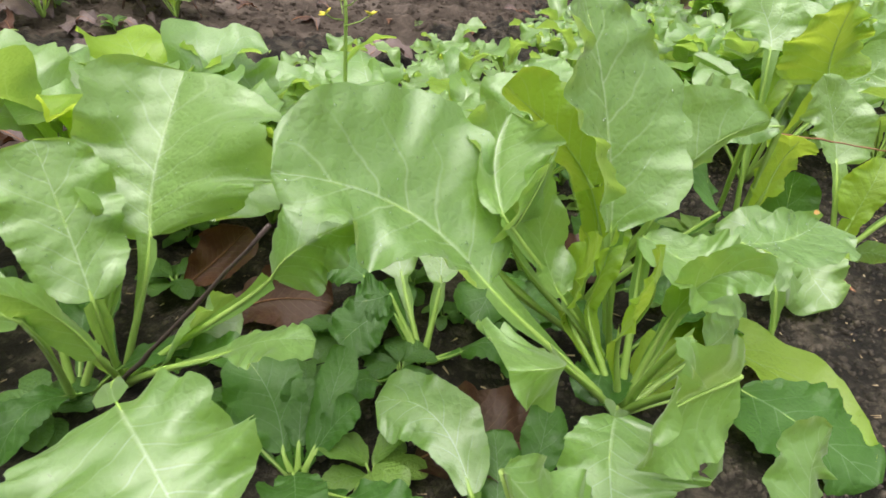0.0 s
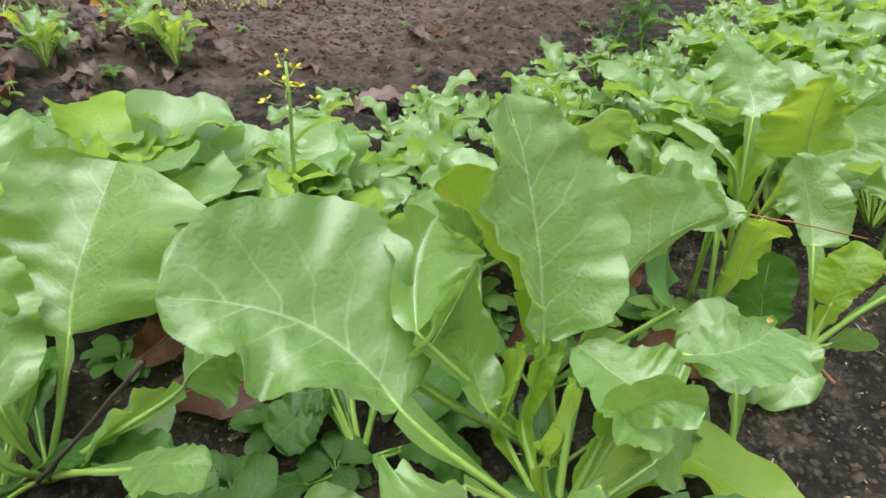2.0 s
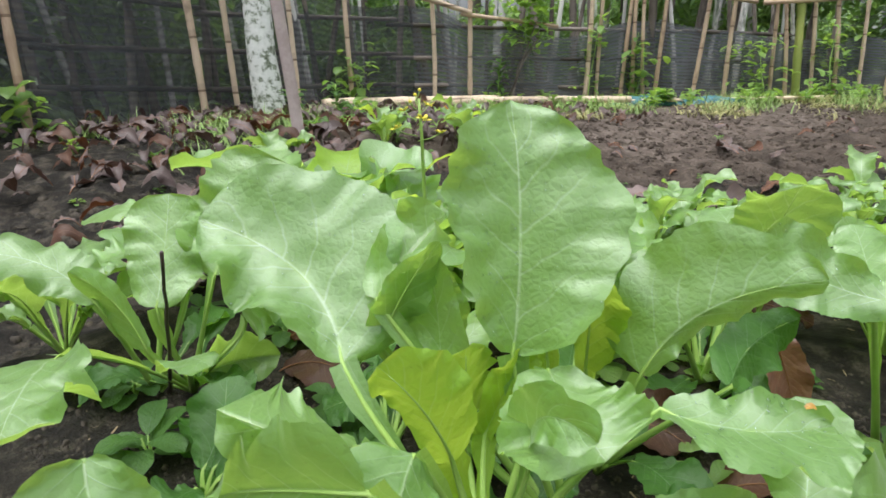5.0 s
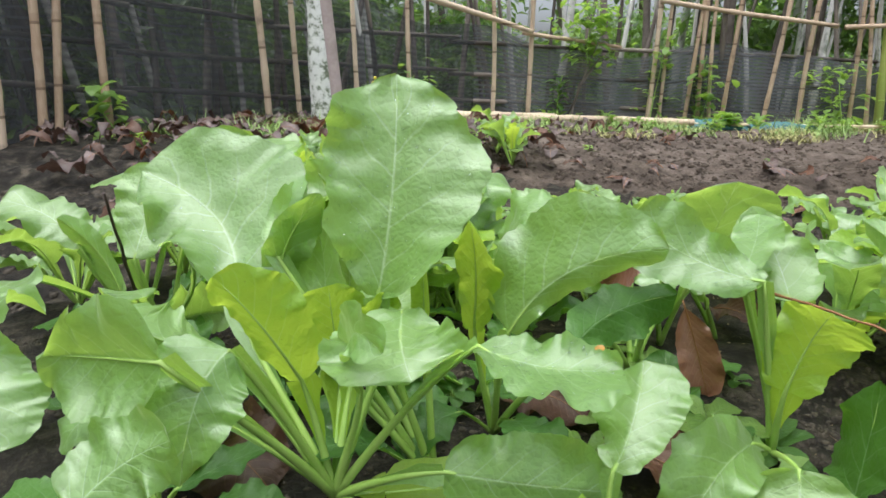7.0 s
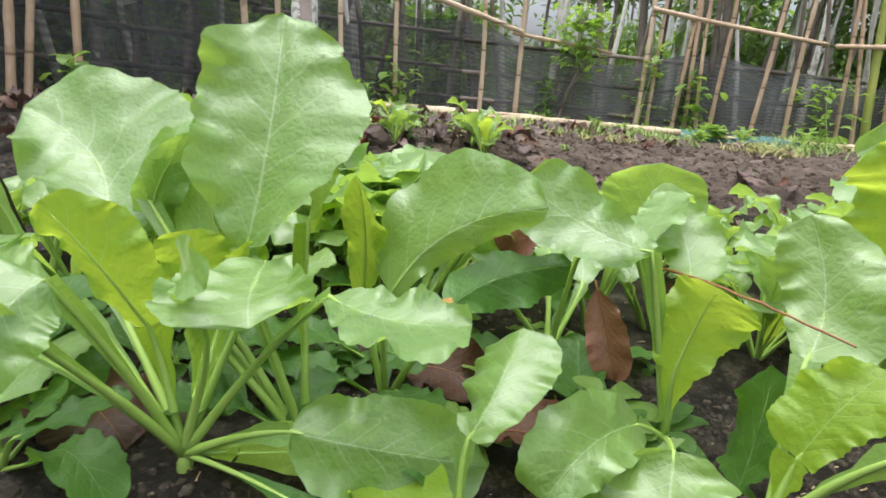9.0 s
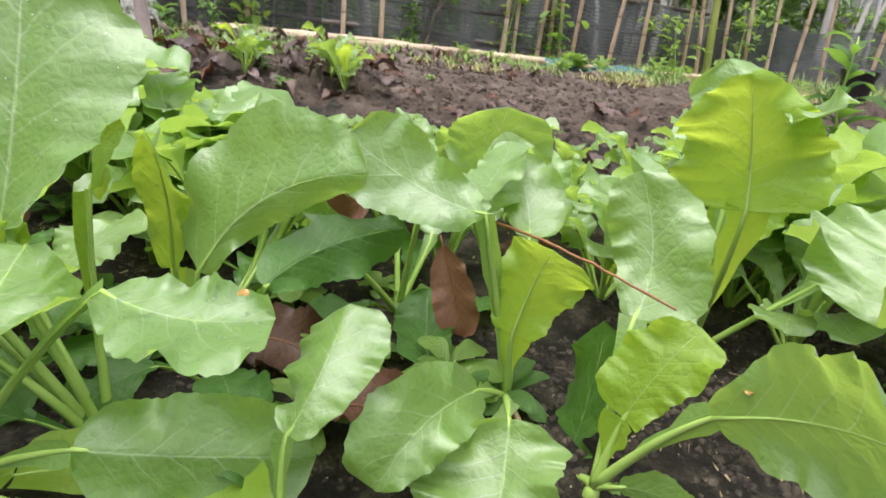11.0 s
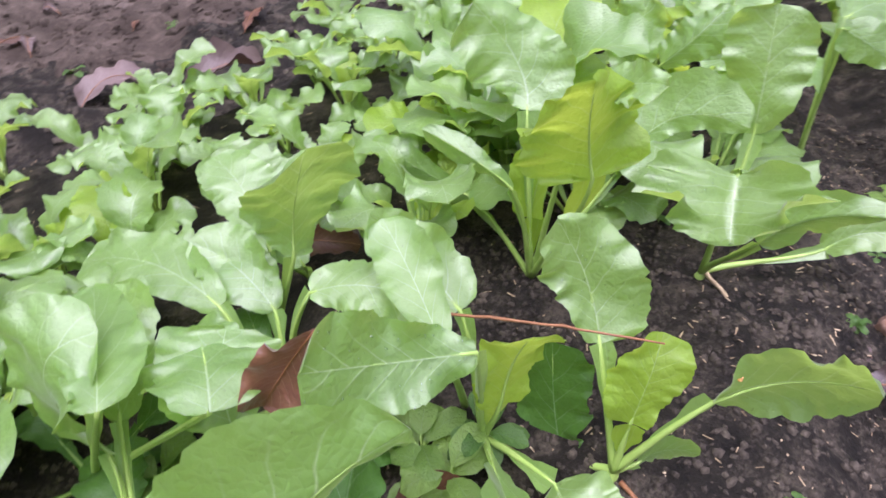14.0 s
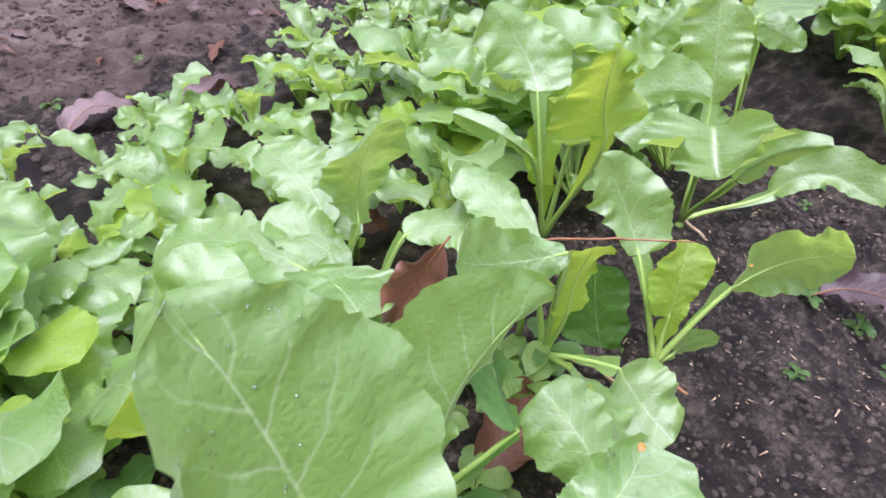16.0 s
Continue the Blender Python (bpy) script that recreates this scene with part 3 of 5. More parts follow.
def pole(bm, a, b, r0, r1, rng, joints=0.28, sides=9):
    """A bamboo pole with swollen nodes, a little crooked."""
    a, b = Vector(a), Vector(b)
    n = max(4, int((b - a).length / 0.05))
    pts, radii, ph = [], [], rng.uniform(0, 6)
    bend = Vector((rng.uniform(-1, 1), rng.uniform(-1, 1), 0)) * 0.02
    for k in range(n + 1):
        s = k / n
        pts.append(a.lerp(b, s) + bend * math.sin(s * 5 + ph))
        d = (s * (b - a).length + ph) % joints
        radii.append((r0 + (r1 - r0) * s) * (1.14 if d < 0.05 else 1.0))
    tube(bm, pts, radii, sides)


def post(x, y, dx, dy, r=0.021, tall=1.75, mat=None, label=""):
    bm = bmesh.new()
    z = ground_z(x, y)
    pole(bm, (x - dx * 0.05, y - dy * 0.05, z - 0.06), (x + dx * tall, y + dy * tall, z + tall), r * 0.6, r * 0.45, rng)
    return part("post", bm, mat or BAMBOO, fence, label)


for x, y, dx, dy, r in ((-1.84, 0.05, -0.02, 0.06, 0.024), (-1.88, 0.36, -0.02, 0.03, 0.024), (-1.912, 0.522, -0.019, 0.1, 0.024), (-1.934, 0.659, -0.014, 0.088, 0.026),
                        (-1.943, 0.719, -0.022, 0.137, 0.024), (-1.974, 0.913, -0.002, 0.014, 0.026), (-2.044, 1.596, 0, -0.04, 0.027), (-2.035, 1.761, -0.001, -0.03, 0.022),
                        (-1.994, 2.067, -0.002, -0.016, 0.021), (-1.951, 2.394, -0.003, -0.023, 0.021), (-1.852, 2.913, 0.002, 0.003, 0.022), (-1.73, 3.116, 0.009, 0.015, 0.024),
                        (-1.324, 3.785, 0.025, 0.023, 0.025), (-1.263, 3.84, 0.013, 0.012, 0.019), (-1.152, 3.94, 0.05, 0.045, 0.021), (-1.084, 4.001, -0.022, -0.02, 0.022),
                        (-1.03, 4.049, -0.035, -0.031, 0.019), (-0.972, 4.102, 0.002, 0.002, 0.022), (-0.795, 4.261, 0.045, 0.04, 0.023), (-0.636, 4.403, 0.012, 0.01, 0.024),
                        (-0.417, 4.568, -0.03, -0.02, 0.02), (-0.352, 4.616, -0.075, -0.056, 0.021), (-0.21, 4.722, -0.079, -0.059, 0.02), (-0.103, 4.803, -0.086, -0.065, 0.021),
                        (0.02, 4.9, -0.03, -0.02, 0.02), (0.16, 5, 0.03, 0, 0.022), (0.33, 5.12, -0.05, -0.03, 0.02), (0.58, 5.3, 0.02, 0.02, 0.021),
                        (0.9, 5.53, 0.05, 0, 0.021), (1.15, 5.71, -0.03, 0, 0.02)):
    post(x, y, dx, dy, r)
post(-0.28, 4.66, -0.063, -0.047, 0.042, mat=GREEN_BAMBOO, label="thick yellow-green bamboo stake")


def rail(a, b, r=0.014, label=""):
    bm = bmesh.new()
    pole(bm, a, b, r, r * 0.8, rng)
    return part("rail", bm, BAMBOO, fence, label)


rail((-1.30, 3.79, 0.82), (-0.54, 4.44, 0.665), 0.015)
rail((-1.95, 2.50, 0.80), (-1.71, 3.11, 0.635), 0.017)
rail((-1.74, 3.07, 0.63), (-1.42, 3.60, 0.555), 0.012)
rail((-0.50, 4.46, 0.66), (0.9, 5.46, 0.70), 0.014)


def along_fence(s, back=0.0):
    """A place on the fence line, or behind it: s runs from 0 to 9 along its points."""
    k = min(8, int(s))
    (ax, ay), (bx, by) = FENCE[k], FENCE[k + 1]
    d = Vector((ay - by, bx - ax)).normalized()
    return ax + (bx - ax) * (s - k) + d.x * back, ay + (by - ay) * (s - k) + d.y * back


# dark stakes and cross poles on the far side of the cloth
back_rng = random.Random(63)
for k in range(64):
    x, y = along_fence(1.1 + 6.0 * (k + back_rng.uniform(-0.4, 0.4)) / 64, back_rng.uniform(0.12, 0.45))
    bm = bmesh.new()
    lean = Vector((back_rng.uniform(-0.12, 0.12), back_rng.uniform(-0.28, 0.28)))
    z, tall = ground_z(x, y, False), back_rng.uniform(0.7, 1.5)
    pole(bm, (x, y, z - 0.05), (x + lean.x * tall, y + lean.y * tall, z + tall), back_rng.uniform(0.010, 0.026), 0.010, back_rng, joints=9, sides=7)
    part("post", bm, BARK_DARK if k % 5 else BARK, fence, "rough stake behind the cloth")
for z0, back in ((0.30, 0.10), (0.47, 0.11), (0.64, 0.10)):
    for s0 in (1.2, 2.1, 3.0, 3.9, 4.8, 5.7):
        (ax, ay), (bx, by) = along_fence(s0, back), along_fence(s0 + 0.95, back)
        bm = bmesh.new()
        drop = 0.05 * (s0 - 3)
        pole(bm, (ax, ay, z0 - drop + back_rng.uniform(-0.02, 0.02)), (bx, by, z0 - drop - 0.05 + back_rng.uniform(-0.02, 0.02)), 0.013, 0.011, back_rng, sides=7)
        part("rail", bm, BARK_DARK, fence, "dark cross pole behind the cloth")


def shade_cloth(line, tops, mat, label):
    """Cloth hung along the stakes: sagging top edge, soft folds."""
    bm = bmesh.new()
    uv = bm.loops.layers.uv.new("UVMap")
    cols, rows_n = 150, 12
    pts = [Vector((x, y, 0)) for x, y in line]
    seg = [(q - p).length for p, q in zip(pts, pts[1:])]
    total = sum(seg)
    grid = []
    for i in range(cols + 1):
        d, k = total * i / cols, 0
        while k < len(seg) - 1 and d > seg[k]:
            d -= seg[k]
            k += 1
        p = pts[k].lerp(pts[k + 1], min(1, d / seg[k]))
        nrm = (pts[k + 1] - pts[k]).cross(Vector((0, 0, 1))).normalized()
        g = ground_z(p.x, p.y, False)
        s = total * i / cols
        top = np.interp(s / total, [k / (len(tops) - 1) for k in range(len(tops))], tops) + 0.015 * math.sin(s * 4.2) + 0.02 * math.sin(s * 9.7 + 1) + 0.05 * lum(s, 0, 0.8, 2)
        col = []
        for j in range(rows_n + 1):
            h = j / rows_n
            fold = 0.020 * math.sin(s * 13 + 2 * h) + 0.015 * lum(s, h * 0.5, 2.5, 2) + 0.02 * (1 - h) * math.sin(s * 21)
            col.append((bm.verts.new((p.x - nrm.x * (0.05 + fold), p.y - nrm.y * (0.05 + fold), g - 0.02 + (top - g) * h)), s, h))
        grid.append(col)
    for i in range(cols):
        for j in range(rows_n):
            q = (grid[i][j], grid[i + 1][j], grid[i + 1][j + 1], grid[i][j + 1])
            f = bm.faces.new([v[0] for v in q])
            for lp, v in zip(f.loops, q):
                lp[uv].uv = (v[1], v[2])
    return part("shade_cloth", bm, mat, fence, label)


shade_cloth(FENCE[1:5], (0.98, 0.98, 0.95, 0.84, 0.73, 0.70), NET, "taut black shade cloth")
shade_cloth(FENCE[4:8], (0.68, 0.60, 0.53, 0.58, 0.61, 0.49, 0.50, 0.44), NET_HAZY, "sagging black shade cloth, greyed by haze put into its colour")
shade_cloth(FENCE[7:], (0.44, 0.5, 0.5), NET_HAZY, "sagging black shade cloth, greyed by haze put into its colour")

# bamboo lengths lying at the foot of the fence
for a, b, r in (((-1.93, 2.16, 0.15), (-1.60, 3.22, 0.16), 0.028), ((-1.80, 2.55, 0.10), (-1.45, 3.45, 0.10), 0.026), ((-1.66, 3.05, 0.18), (-1.02, 3.78, 0.10), 0.022), ((-1.05, 3.75, 0.10), (-0.10, 4.42, 0.10), 0.011)):
    bm = bmesh.new()
    a, b = ((p[0], p[1], ground_z(p[0], p[1], False) + r + p[2] * 0.15) for p in (a, b))
    pole(bm, a, b, r, r * 0.85, rng)
    tagged(part("bamboo_pole", bm, BAMBOO, label="cut tan bamboo pole lying on the ground by the fence"), category="pole")

# big pale tree with a leaning stake before it
trunk_bm = bmesh.new()
pts = [Vector((-1.76 + 0.012 * math.sin(k) - 0.004 * k, 1.73 + 0.010 * math.cos(k * 1.7), 0.05 + 0.2 * k)) for k in range(22)]
tube(trunk_bm, pts, [0.056 + 0.035 * math.exp(-k * 1.2) - 0.0008 * k for k in range(22)], 16)
pale_tree = tagged(new("pale_tree"), "pale lichen-spotted tree trunk by the fence", "tree")
pale_tree.location = (-1.76, 1.73, 0.15)
part("trunk", trunk_bm, LICHEN, pale_tree)
bm = bmesh.new()
pole(bm, (-1.155, 1.388, 0.08), (-1.185, 1.378, 1.75), 0.020, 0.016, rng, joints=9)
tagged(part("wooden_stake", bm, PINK_BARK, label="bare pinkish-grey wooden stake stuck in the ground"), category="stake")

# bucket, cloth bundle, brick
def bucket(x, y):
    z = ground_z(x, y)
    ob = tagged(new("bucket"), "black plastic bucket standing on bare ground", "bucket")
    ob.location = (x, y, z)
    bm = bmesh.new()
    prof = [(r * 0.72, h * 0.72) for r, h in [(0, 0.006), (0.085, 0.0), (0.092, 0.02), (0.118, 0.205), (0.126, 0.208), (0.126, 0.222), (0.113, 0.222), (0.088, 0.02), (0.0, 0.018)]]
    rings = []
    for r, h in prof:
        rings.append([bm.verts.new((x + r * math.cos(q), y + r * math.sin(q), z + h)) for q in (math.tau * i / 28 for i in range(28))])
    for a, b in zip(rings, rings[1:]):
        for i in range(28):
            bm.faces.new((a[i], a[(i + 1) % 28], b[(i + 1) % 28], b[i]))
    bmesh.ops.remove_doubles(bm, verts=bm.verts, dist=1e-5)
    part("pail", bm, BUCKET, ob)
    bm = bmesh.new()
    hp = [Vector((x + 0.09 * math.cos(q), y + 0.015 + 0.022 * math.sin(q), z + 0.148 - 0.05 * math.sin(q))) for q in (math.pi * i / 14 for i in range(15))]
    tube(bm, hp, [0.003] * 15, 6)
    part("handle", bm, BUCKET, ob)


bucket(0.55, 4.30)


def bundle(x0, y0, x1, y1, r):
    """A long crumpled heap of plastic net."""
    bm = bmesh.new()
    n = 26
    rings = []
    for k in range(n + 1):
        s = k / n
        x, y = x0 + (x1 - x0) * s, y0 + (y1 - y0) * s
        z = ground_z(x, y)
        rr = r * (0.35 + 0.65 * math.sin(math.pi * min(1, max(0.03, s))) ** 0.5)
        rings.append([bm.verts.new((x + rr * 1.3 * math.cos(q) * (1 + 0.25 * noise.noise((s * 9, q, 1))), y + rr * 1.3 * math.sin(q) * 0.6, z + rr * 0.5 + rr * 0.75 * math.sin(q) * (1 + 0.5 * noise.noise((s * 14, q * 2, 5))))) for q in (math.tau * i / 14 for i in range(14))])
    for a, b in zip(rings, rings[1:]):
        for i in range(14):
            bm.faces.new((a[i], a[(i + 1) % 14], b[(i + 1) % 14], b[i]))
    return tagged(part("plastic_net", bm, TEAL, label="crumpled teal plastic netting lying along the fence foot"), category="netting")


bundle(-1.08, 3.74, -0.80, 3.96, 0.045)
bundle(-0.76, 3.92, -0.44, 4.12, 0.035)
bm = bmesh.new()
bmesh.ops.create_cube(bm, size=1, matrix=pose(0.985, 0.888, 0.004, 22, -14, 20) @ Matrix.Diagonal((0.034, 0.026, 0.034, 1)))
bmesh.ops.subdivide_edges(bm, edges=bm.edges, cuts=3, use_grid_fill=True)
for v in bm.verts:
    v.co += Vector((noise.noise(v.co * 60), noise.noise(v.co * 60 + Vector((9, 0, 0))), noise.noise(v.co * 60 + Vector((0, 9, 0))))) * 0.003
tagged(part("brick_piece", bm, BRICK, label="broken piece of red brick lying on the soil"), category="brick")

# ---- the nearest mustard plants, leaf by leaf ----
mustard_a = plant(-0.201, 0.477, 0.055)
leaf(mustard_a, (-0.147, 0.500, 0.214), (-0.151, 0.538, 0.256), (-0.143, 0.613, 0.322), edges=((-0.212, 0.551, 0.297), (-0.035, 0.503, 0.295)), beads=110)
leaf(mustard_a, (-0.172, 0.441, 0.189), (-0.197, 0.473, 0.243), (-0.221, 0.500, 0.298), edges=((-0.232, 0.448, 0.262), (-0.173, 0.511, 0.251)), beads=60)
leaf(mustard_a, (-0.167, 0.419, 0.150), (-0.177, 0.403, 0.205), (-0.182, 0.369, 0.251), edges=((-0.184, 0.407, 0.227), (-0.187, 0.397, 0.189)))
leaf(mustard_a, (-0.033, 0.463, 0.203), (0.001, 0.453, 0.244), (0.045, 0.496, 0.245), edges=((-0.014, 0.484, 0.259), (0.010, 0.456, 0.207)))
leaf(mustard_a, (-0.145, 0.462, 0.101), (-0.135, 0.502, 0.107), (-0.101, 0.541, 0.110), edges=((-0.112, 0.475, 0.162), (-0.107, 0.494, 0.091)))
leaf(mustard_a, (-0.056, 0.410, 0.170), (-0.016, 0.395, 0.199), (0.019, 0.395, 0.202), edges=((-0.010, 0.412, 0.204), (0.007, 0.366, 0.209)))
leaf(mustard_a, (-0.079, 0.316, 0.215), (-0.042, 0.279, 0.215), (-0.013, 0.250, 0.195), edges=((-0.154, 0.303, 0.215), (0.005, 0.303, 0.215)), stem=0.55)
mustard_c = plant(0.260, 0.448, 0.086)
leaf(mustard_c, (0.139, 0.435, 0.227), (0.074, 0.452, 0.280), (-0.004, 0.416, 0.320), edges=((0.088, 0.522, 0.334), (0.070, 0.403, 0.269)), beads=130, point=0.55)
leaf(mustard_c, (0.242, 0.436, 0.186), (0.246, 0.406, 0.242), (0.234, 0.381, 0.281), edges=((0.254, 0.426, 0.266), (0.231, 0.388, 0.253)), mat=LEAF_YOUNG_BACKLIT)
leaf(mustard_c, (0.211, 0.491, 0.163), (0.220, 0.480, 0.211), (0.225, 0.475, 0.249), edges=((0.213, 0.455, 0.233), (0.216, 0.517, 0.209)), mat=LEAF_YOUNG_BACKLIT)
leaf(mustard_c, (0.228, 0.493, 0.169), (0.239, 0.506, 0.206), (0.248, 0.524, 0.236), edges=((0.234, 0.492, 0.219), (0.260, 0.519, 0.231)), mat=LEAF_YOUNG_BACKLIT)
leaf(mustard_c, (0.269, 0.514, 0.229), (0.306, 0.483, 0.221), (0.335, 0.468, 0.211), edges=((0.296, 0.427, 0.230), (0.359, 0.502, 0.223)))
leaf(mustard_c, (0.348, 0.519, 0.225), (0.396, 0.534, 0.221), (0.436, 0.564, 0.224), edges=((0.387, 0.555, 0.231), (0.445, 0.514, 0.219)), beads=90)
leaf(mustard_c, (0.276, 0.329, 0.252), (0.232, 0.306, 0.247), (0.216, 0.279, 0.251), edges=((0.256, 0.310, 0.285), (0.242, 0.302, 0.215)))
leaf(mustard_c, (0.265, 0.374, 0.240), (0.277, 0.346, 0.220), (0.287, 0.327, 0.174), edges=((0.252, 0.320, 0.235), (0.277, 0.381, 0.221)))
leaf(mustard_c, (0.340, 0.493, 0.129), (0.379, 0.539, 0.116), (0.423, 0.605, 0.098), edges=((0.363, 0.560, 0.140), (0.387, 0.535, 0.076)))
leaf(mustard_c, (0.187, 0.403, 0.193), (0.185, 0.354, 0.229), (0.149, 0.328, 0.248), edges=((0.130, 0.384, 0.233), (0.173, 0.343, 0.203)))
leaf(mustard_c, (0.286, 0.460, 0.187), (0.304, 0.443, 0.242), (0.341, 0.439, 0.243), edges=((0.296, 0.442, 0.261), (0.321, 0.428, 0.238)))
leaf(mustard_c, (0.218, 0.341, 0.200), (0.209, 0.304, 0.200), (0.212, 0.282, 0.180), edges=((0.181, 0.294, 0.200), (0.261, 0.307, 0.200)), stem=0.6)
leaf(mustard_c, (0.380, 0.490, 0.085), (0.422, 0.447, 0.085), (0.467, 0.409, 0.065), edges=((0.470, 0.476, 0.085), (0.374, 0.420, 0.085)), mat=LEAF_SHADED, stem=0.6)
leaf(mustard_c, (0.289, 0.477, 0.090), (0.385, 0.538, 0.090), (0.473, 0.427, 0.070), edges=((0.423, 0.567, 0.090), (0.386, 0.511, 0.090)), mat=LEAF_YOUNG_BACKLIT, stem=0.7)
mustard_e = plant(0.273, 0.542, 0.055)
leaf(mustard_e, (0.240, 0.512, 0.234), (0.227, 0.541, 0.323), (0.199, 0.570, 0.410), edges=((0.187, 0.498, 0.342), (0.299, 0.563, 0.331)), beads=200, point=0.72, wave=1.4)
leaf(mustard_e, (0.147, 0.466, 0.270), (0.141, 0.518, 0.294), (0.153, 0.546, 0.319), edges=((0.119, 0.522, 0.322), (0.185, 0.502, 0.319)))
leaf(mustard_e, (0.201, 0.474, 0.192), (0.181, 0.499, 0.238), (0.179, 0.491, 0.308), edges=((0.162, 0.480, 0.275), (0.198, 0.510, 0.233)))
leaf(mustard_e, (0.232, 0.571, 0.244), (0.199, 0.589, 0.284), (0.147, 0.590, 0.327), edges=((0.204, 0.601, 0.327), (0.198, 0.596, 0.263)), mat=LEAF_YOUNG_BACKLIT)
leaf(mustard_e, (0.140, 0.474, 0.224), (0.166, 0.475, 0.275), (0.186, 0.497, 0.314), edges=((0.157, 0.460, 0.275), (0.176, 0.491, 0.269)))
leaf(mustard_e, (0.157, 0.539, 0.207), (0.157, 0.537, 0.248), (0.145, 0.523, 0.284), edges=((0.146, 0.499, 0.260), (0.165, 0.550, 0.247)))
mustard_r = plant(0.257, 0.639, 0.055)
leaf(mustard_r, (0.304, 0.604, 0.195), (0.342, 0.632, 0.252), (0.413, 0.659, 0.283), edges=((0.289, 0.643, 0.284), (0.367, 0.643, 0.249)), wave=1.3)
leaf(mustard_r, (0.249, 0.618, 0.176), (0.252, 0.616, 0.236), (0.256, 0.602, 0.287), edges=((0.246, 0.600, 0.242), (0.284, 0.608, 0.243)), mat=LEAF_YOUNG_BACKLIT)
leaf(mustard_r, (0.369, 0.611, 0.204), (0.370, 0.664, 0.217), (0.392, 0.727, 0.222), edges=((0.350, 0.674, 0.230), (0.381, 0.682, 0.195)), mat=LEAF_SHADED)
mustard_d = plant(0.473, 0.778, 0.075)
leaf(mustard_d, (0.460, 0.730, 0.251), (0.407, 0.726, 0.257), (0.354, 0.699, 0.291), edges=((0.370, 0.729, 0.303), (0.377, 0.689, 0.249)), beads=60)
leaf(mustard_d, (0.482, 0.755, 0.152), (0.491, 0.759, 0.195), (0.505, 0.755, 0.230), edges=((0.467, 0.752, 0.218), (0.532, 0.771, 0.210)), mat=LEAF_YOUNG_BACKLIT)
leaf(mustard_d, (0.460, 0.806, 0.213), (0.432, 0.843, 0.240), (0.400, 0.852, 0.284), edges=((0.403, 0.832, 0.243), (0.459, 0.859, 0.236)))
leaf(mustard_d, (0.396, 0.768, 0.077), (0.353, 0.822, 0.080), (0.327, 0.857, 0.101), edges=((0.336, 0.791, 0.088), (0.392, 0.816, 0.088)), mat=LEAF_SHADED)
leaf(mustard_d, (0.472, 0.728, 0.109), (0.476, 0.654, 0.123), (0.471, 0.611, 0.093), edges=((0.456, 0.624, 0.150), (0.496, 0.658, 0.110)))
leaf(mustard_d, (0.514, 0.702, 0.119), (0.528, 0.676, 0.090), (0.543, 0.641, 0.073), edges=((0.476, 0.649, 0.073), (0.563, 0.684, 0.108)))
mustard_o = plant(0.440, 0.560, 0.055)
leaf(mustard_o, (0.430, 0.575, 0.138), (0.425, 0.607, 0.163), (0.406, 0.651, 0.189), edges=((0.384, 0.620, 0.164), (0.443, 0.649, 0.180)))
mustard_f = plant(0.575, 0.726, 0.079)
leaf(mustard_f, (0.565, 0.773, 0.191), (0.560, 0.803, 0.232), (0.536, 0.816, 0.285), edges=((0.525, 0.795, 0.247), (0.604, 0.795, 0.232)), beads=50)
leaf(mustard_f, (0.583, 0.732, 0.138), (0.595, 0.742, 0.174), (0.611, 0.763, 0.205), edges=((0.570, 0.750, 0.184), (0.628, 0.740, 0.189)), mat=LEAF_YOUNG_BACKLIT)
leaf(mustard_f, (0.635, 0.717, 0.174), (0.681, 0.708, 0.200), (0.721, 0.677, 0.218), edges=((0.682, 0.697, 0.253), (0.703, 0.706, 0.174)))
leaf(mustard_f, (0.542, 0.755, 0.055), (0.540, 0.787, 0.093), (0.538, 0.804, 0.166), edges=((0.508, 0.790, 0.052), (0.565, 0.773, 0.124)), mat=LEAF_SHADED)
leaf(mustard_f, (0.593, 0.723, 0.091), (0.620, 0.728, 0.095), (0.646, 0.722, 0.090), edges=((0.624, 0.731, 0.108), (0.623, 0.727, 0.080)))
mustard_g = plant(0.764, 0.953, 0.071)
leaf(mustard_g, (0.731, 0.899, 0.244), (0.712, 0.864, 0.225), (0.705, 0.844, 0.209), edges=((0.650, 0.905, 0.271), (0.744, 0.818, 0.269)), beads=50, wave=1.5)
leaf(mustard_g, (0.897, 0.938, 0.096), (0.945, 0.913, 0.130), (0.992, 0.850, 0.105), edges=((0.984, 0.891, 0.164), (0.926, 0.906, 0.119)))
leaf(mustard_g, (0.746, 0.862, 0.191), (0.778, 0.845, 0.228), (0.813, 0.810, 0.247), edges=((0.793, 0.850, 0.248), (0.786, 0.847, 0.209)))
leaf(mustard_g, (0.820, 1.015, 0.211), (0.824, 1.032, 0.278), (0.830, 1.054, 0.338), edges=((0.790, 1.071, 0.301), (0.863, 1.018, 0.295)))
mustard_h = plant(0.572, 0.996, 0.055)
leaf(mustard_h, (0.681, 1.025, 0.188), (0.733, 1.027, 0.236), (0.792, 0.986, 0.237), edges=((0.742, 1.047, 0.274), (0.745, 1.018, 0.225)))
leaf(mustard_h, (0.599, 0.912, 0.249), (0.591, 0.914, 0.296), (0.581, 0.886, 0.355), edges=((0.535, 0.931, 0.278), (0.643, 0.938, 0.289)), mat=LEAF_YOUNG_BACKLIT, wave=1.5)
leaf(mustard_h, (0.511, 1.058, 0.139), (0.451, 1.098, 0.165), (0.398, 1.129, 0.186), edges=((0.439, 1.114, 0.190), (0.455, 1.096, 0.138)))
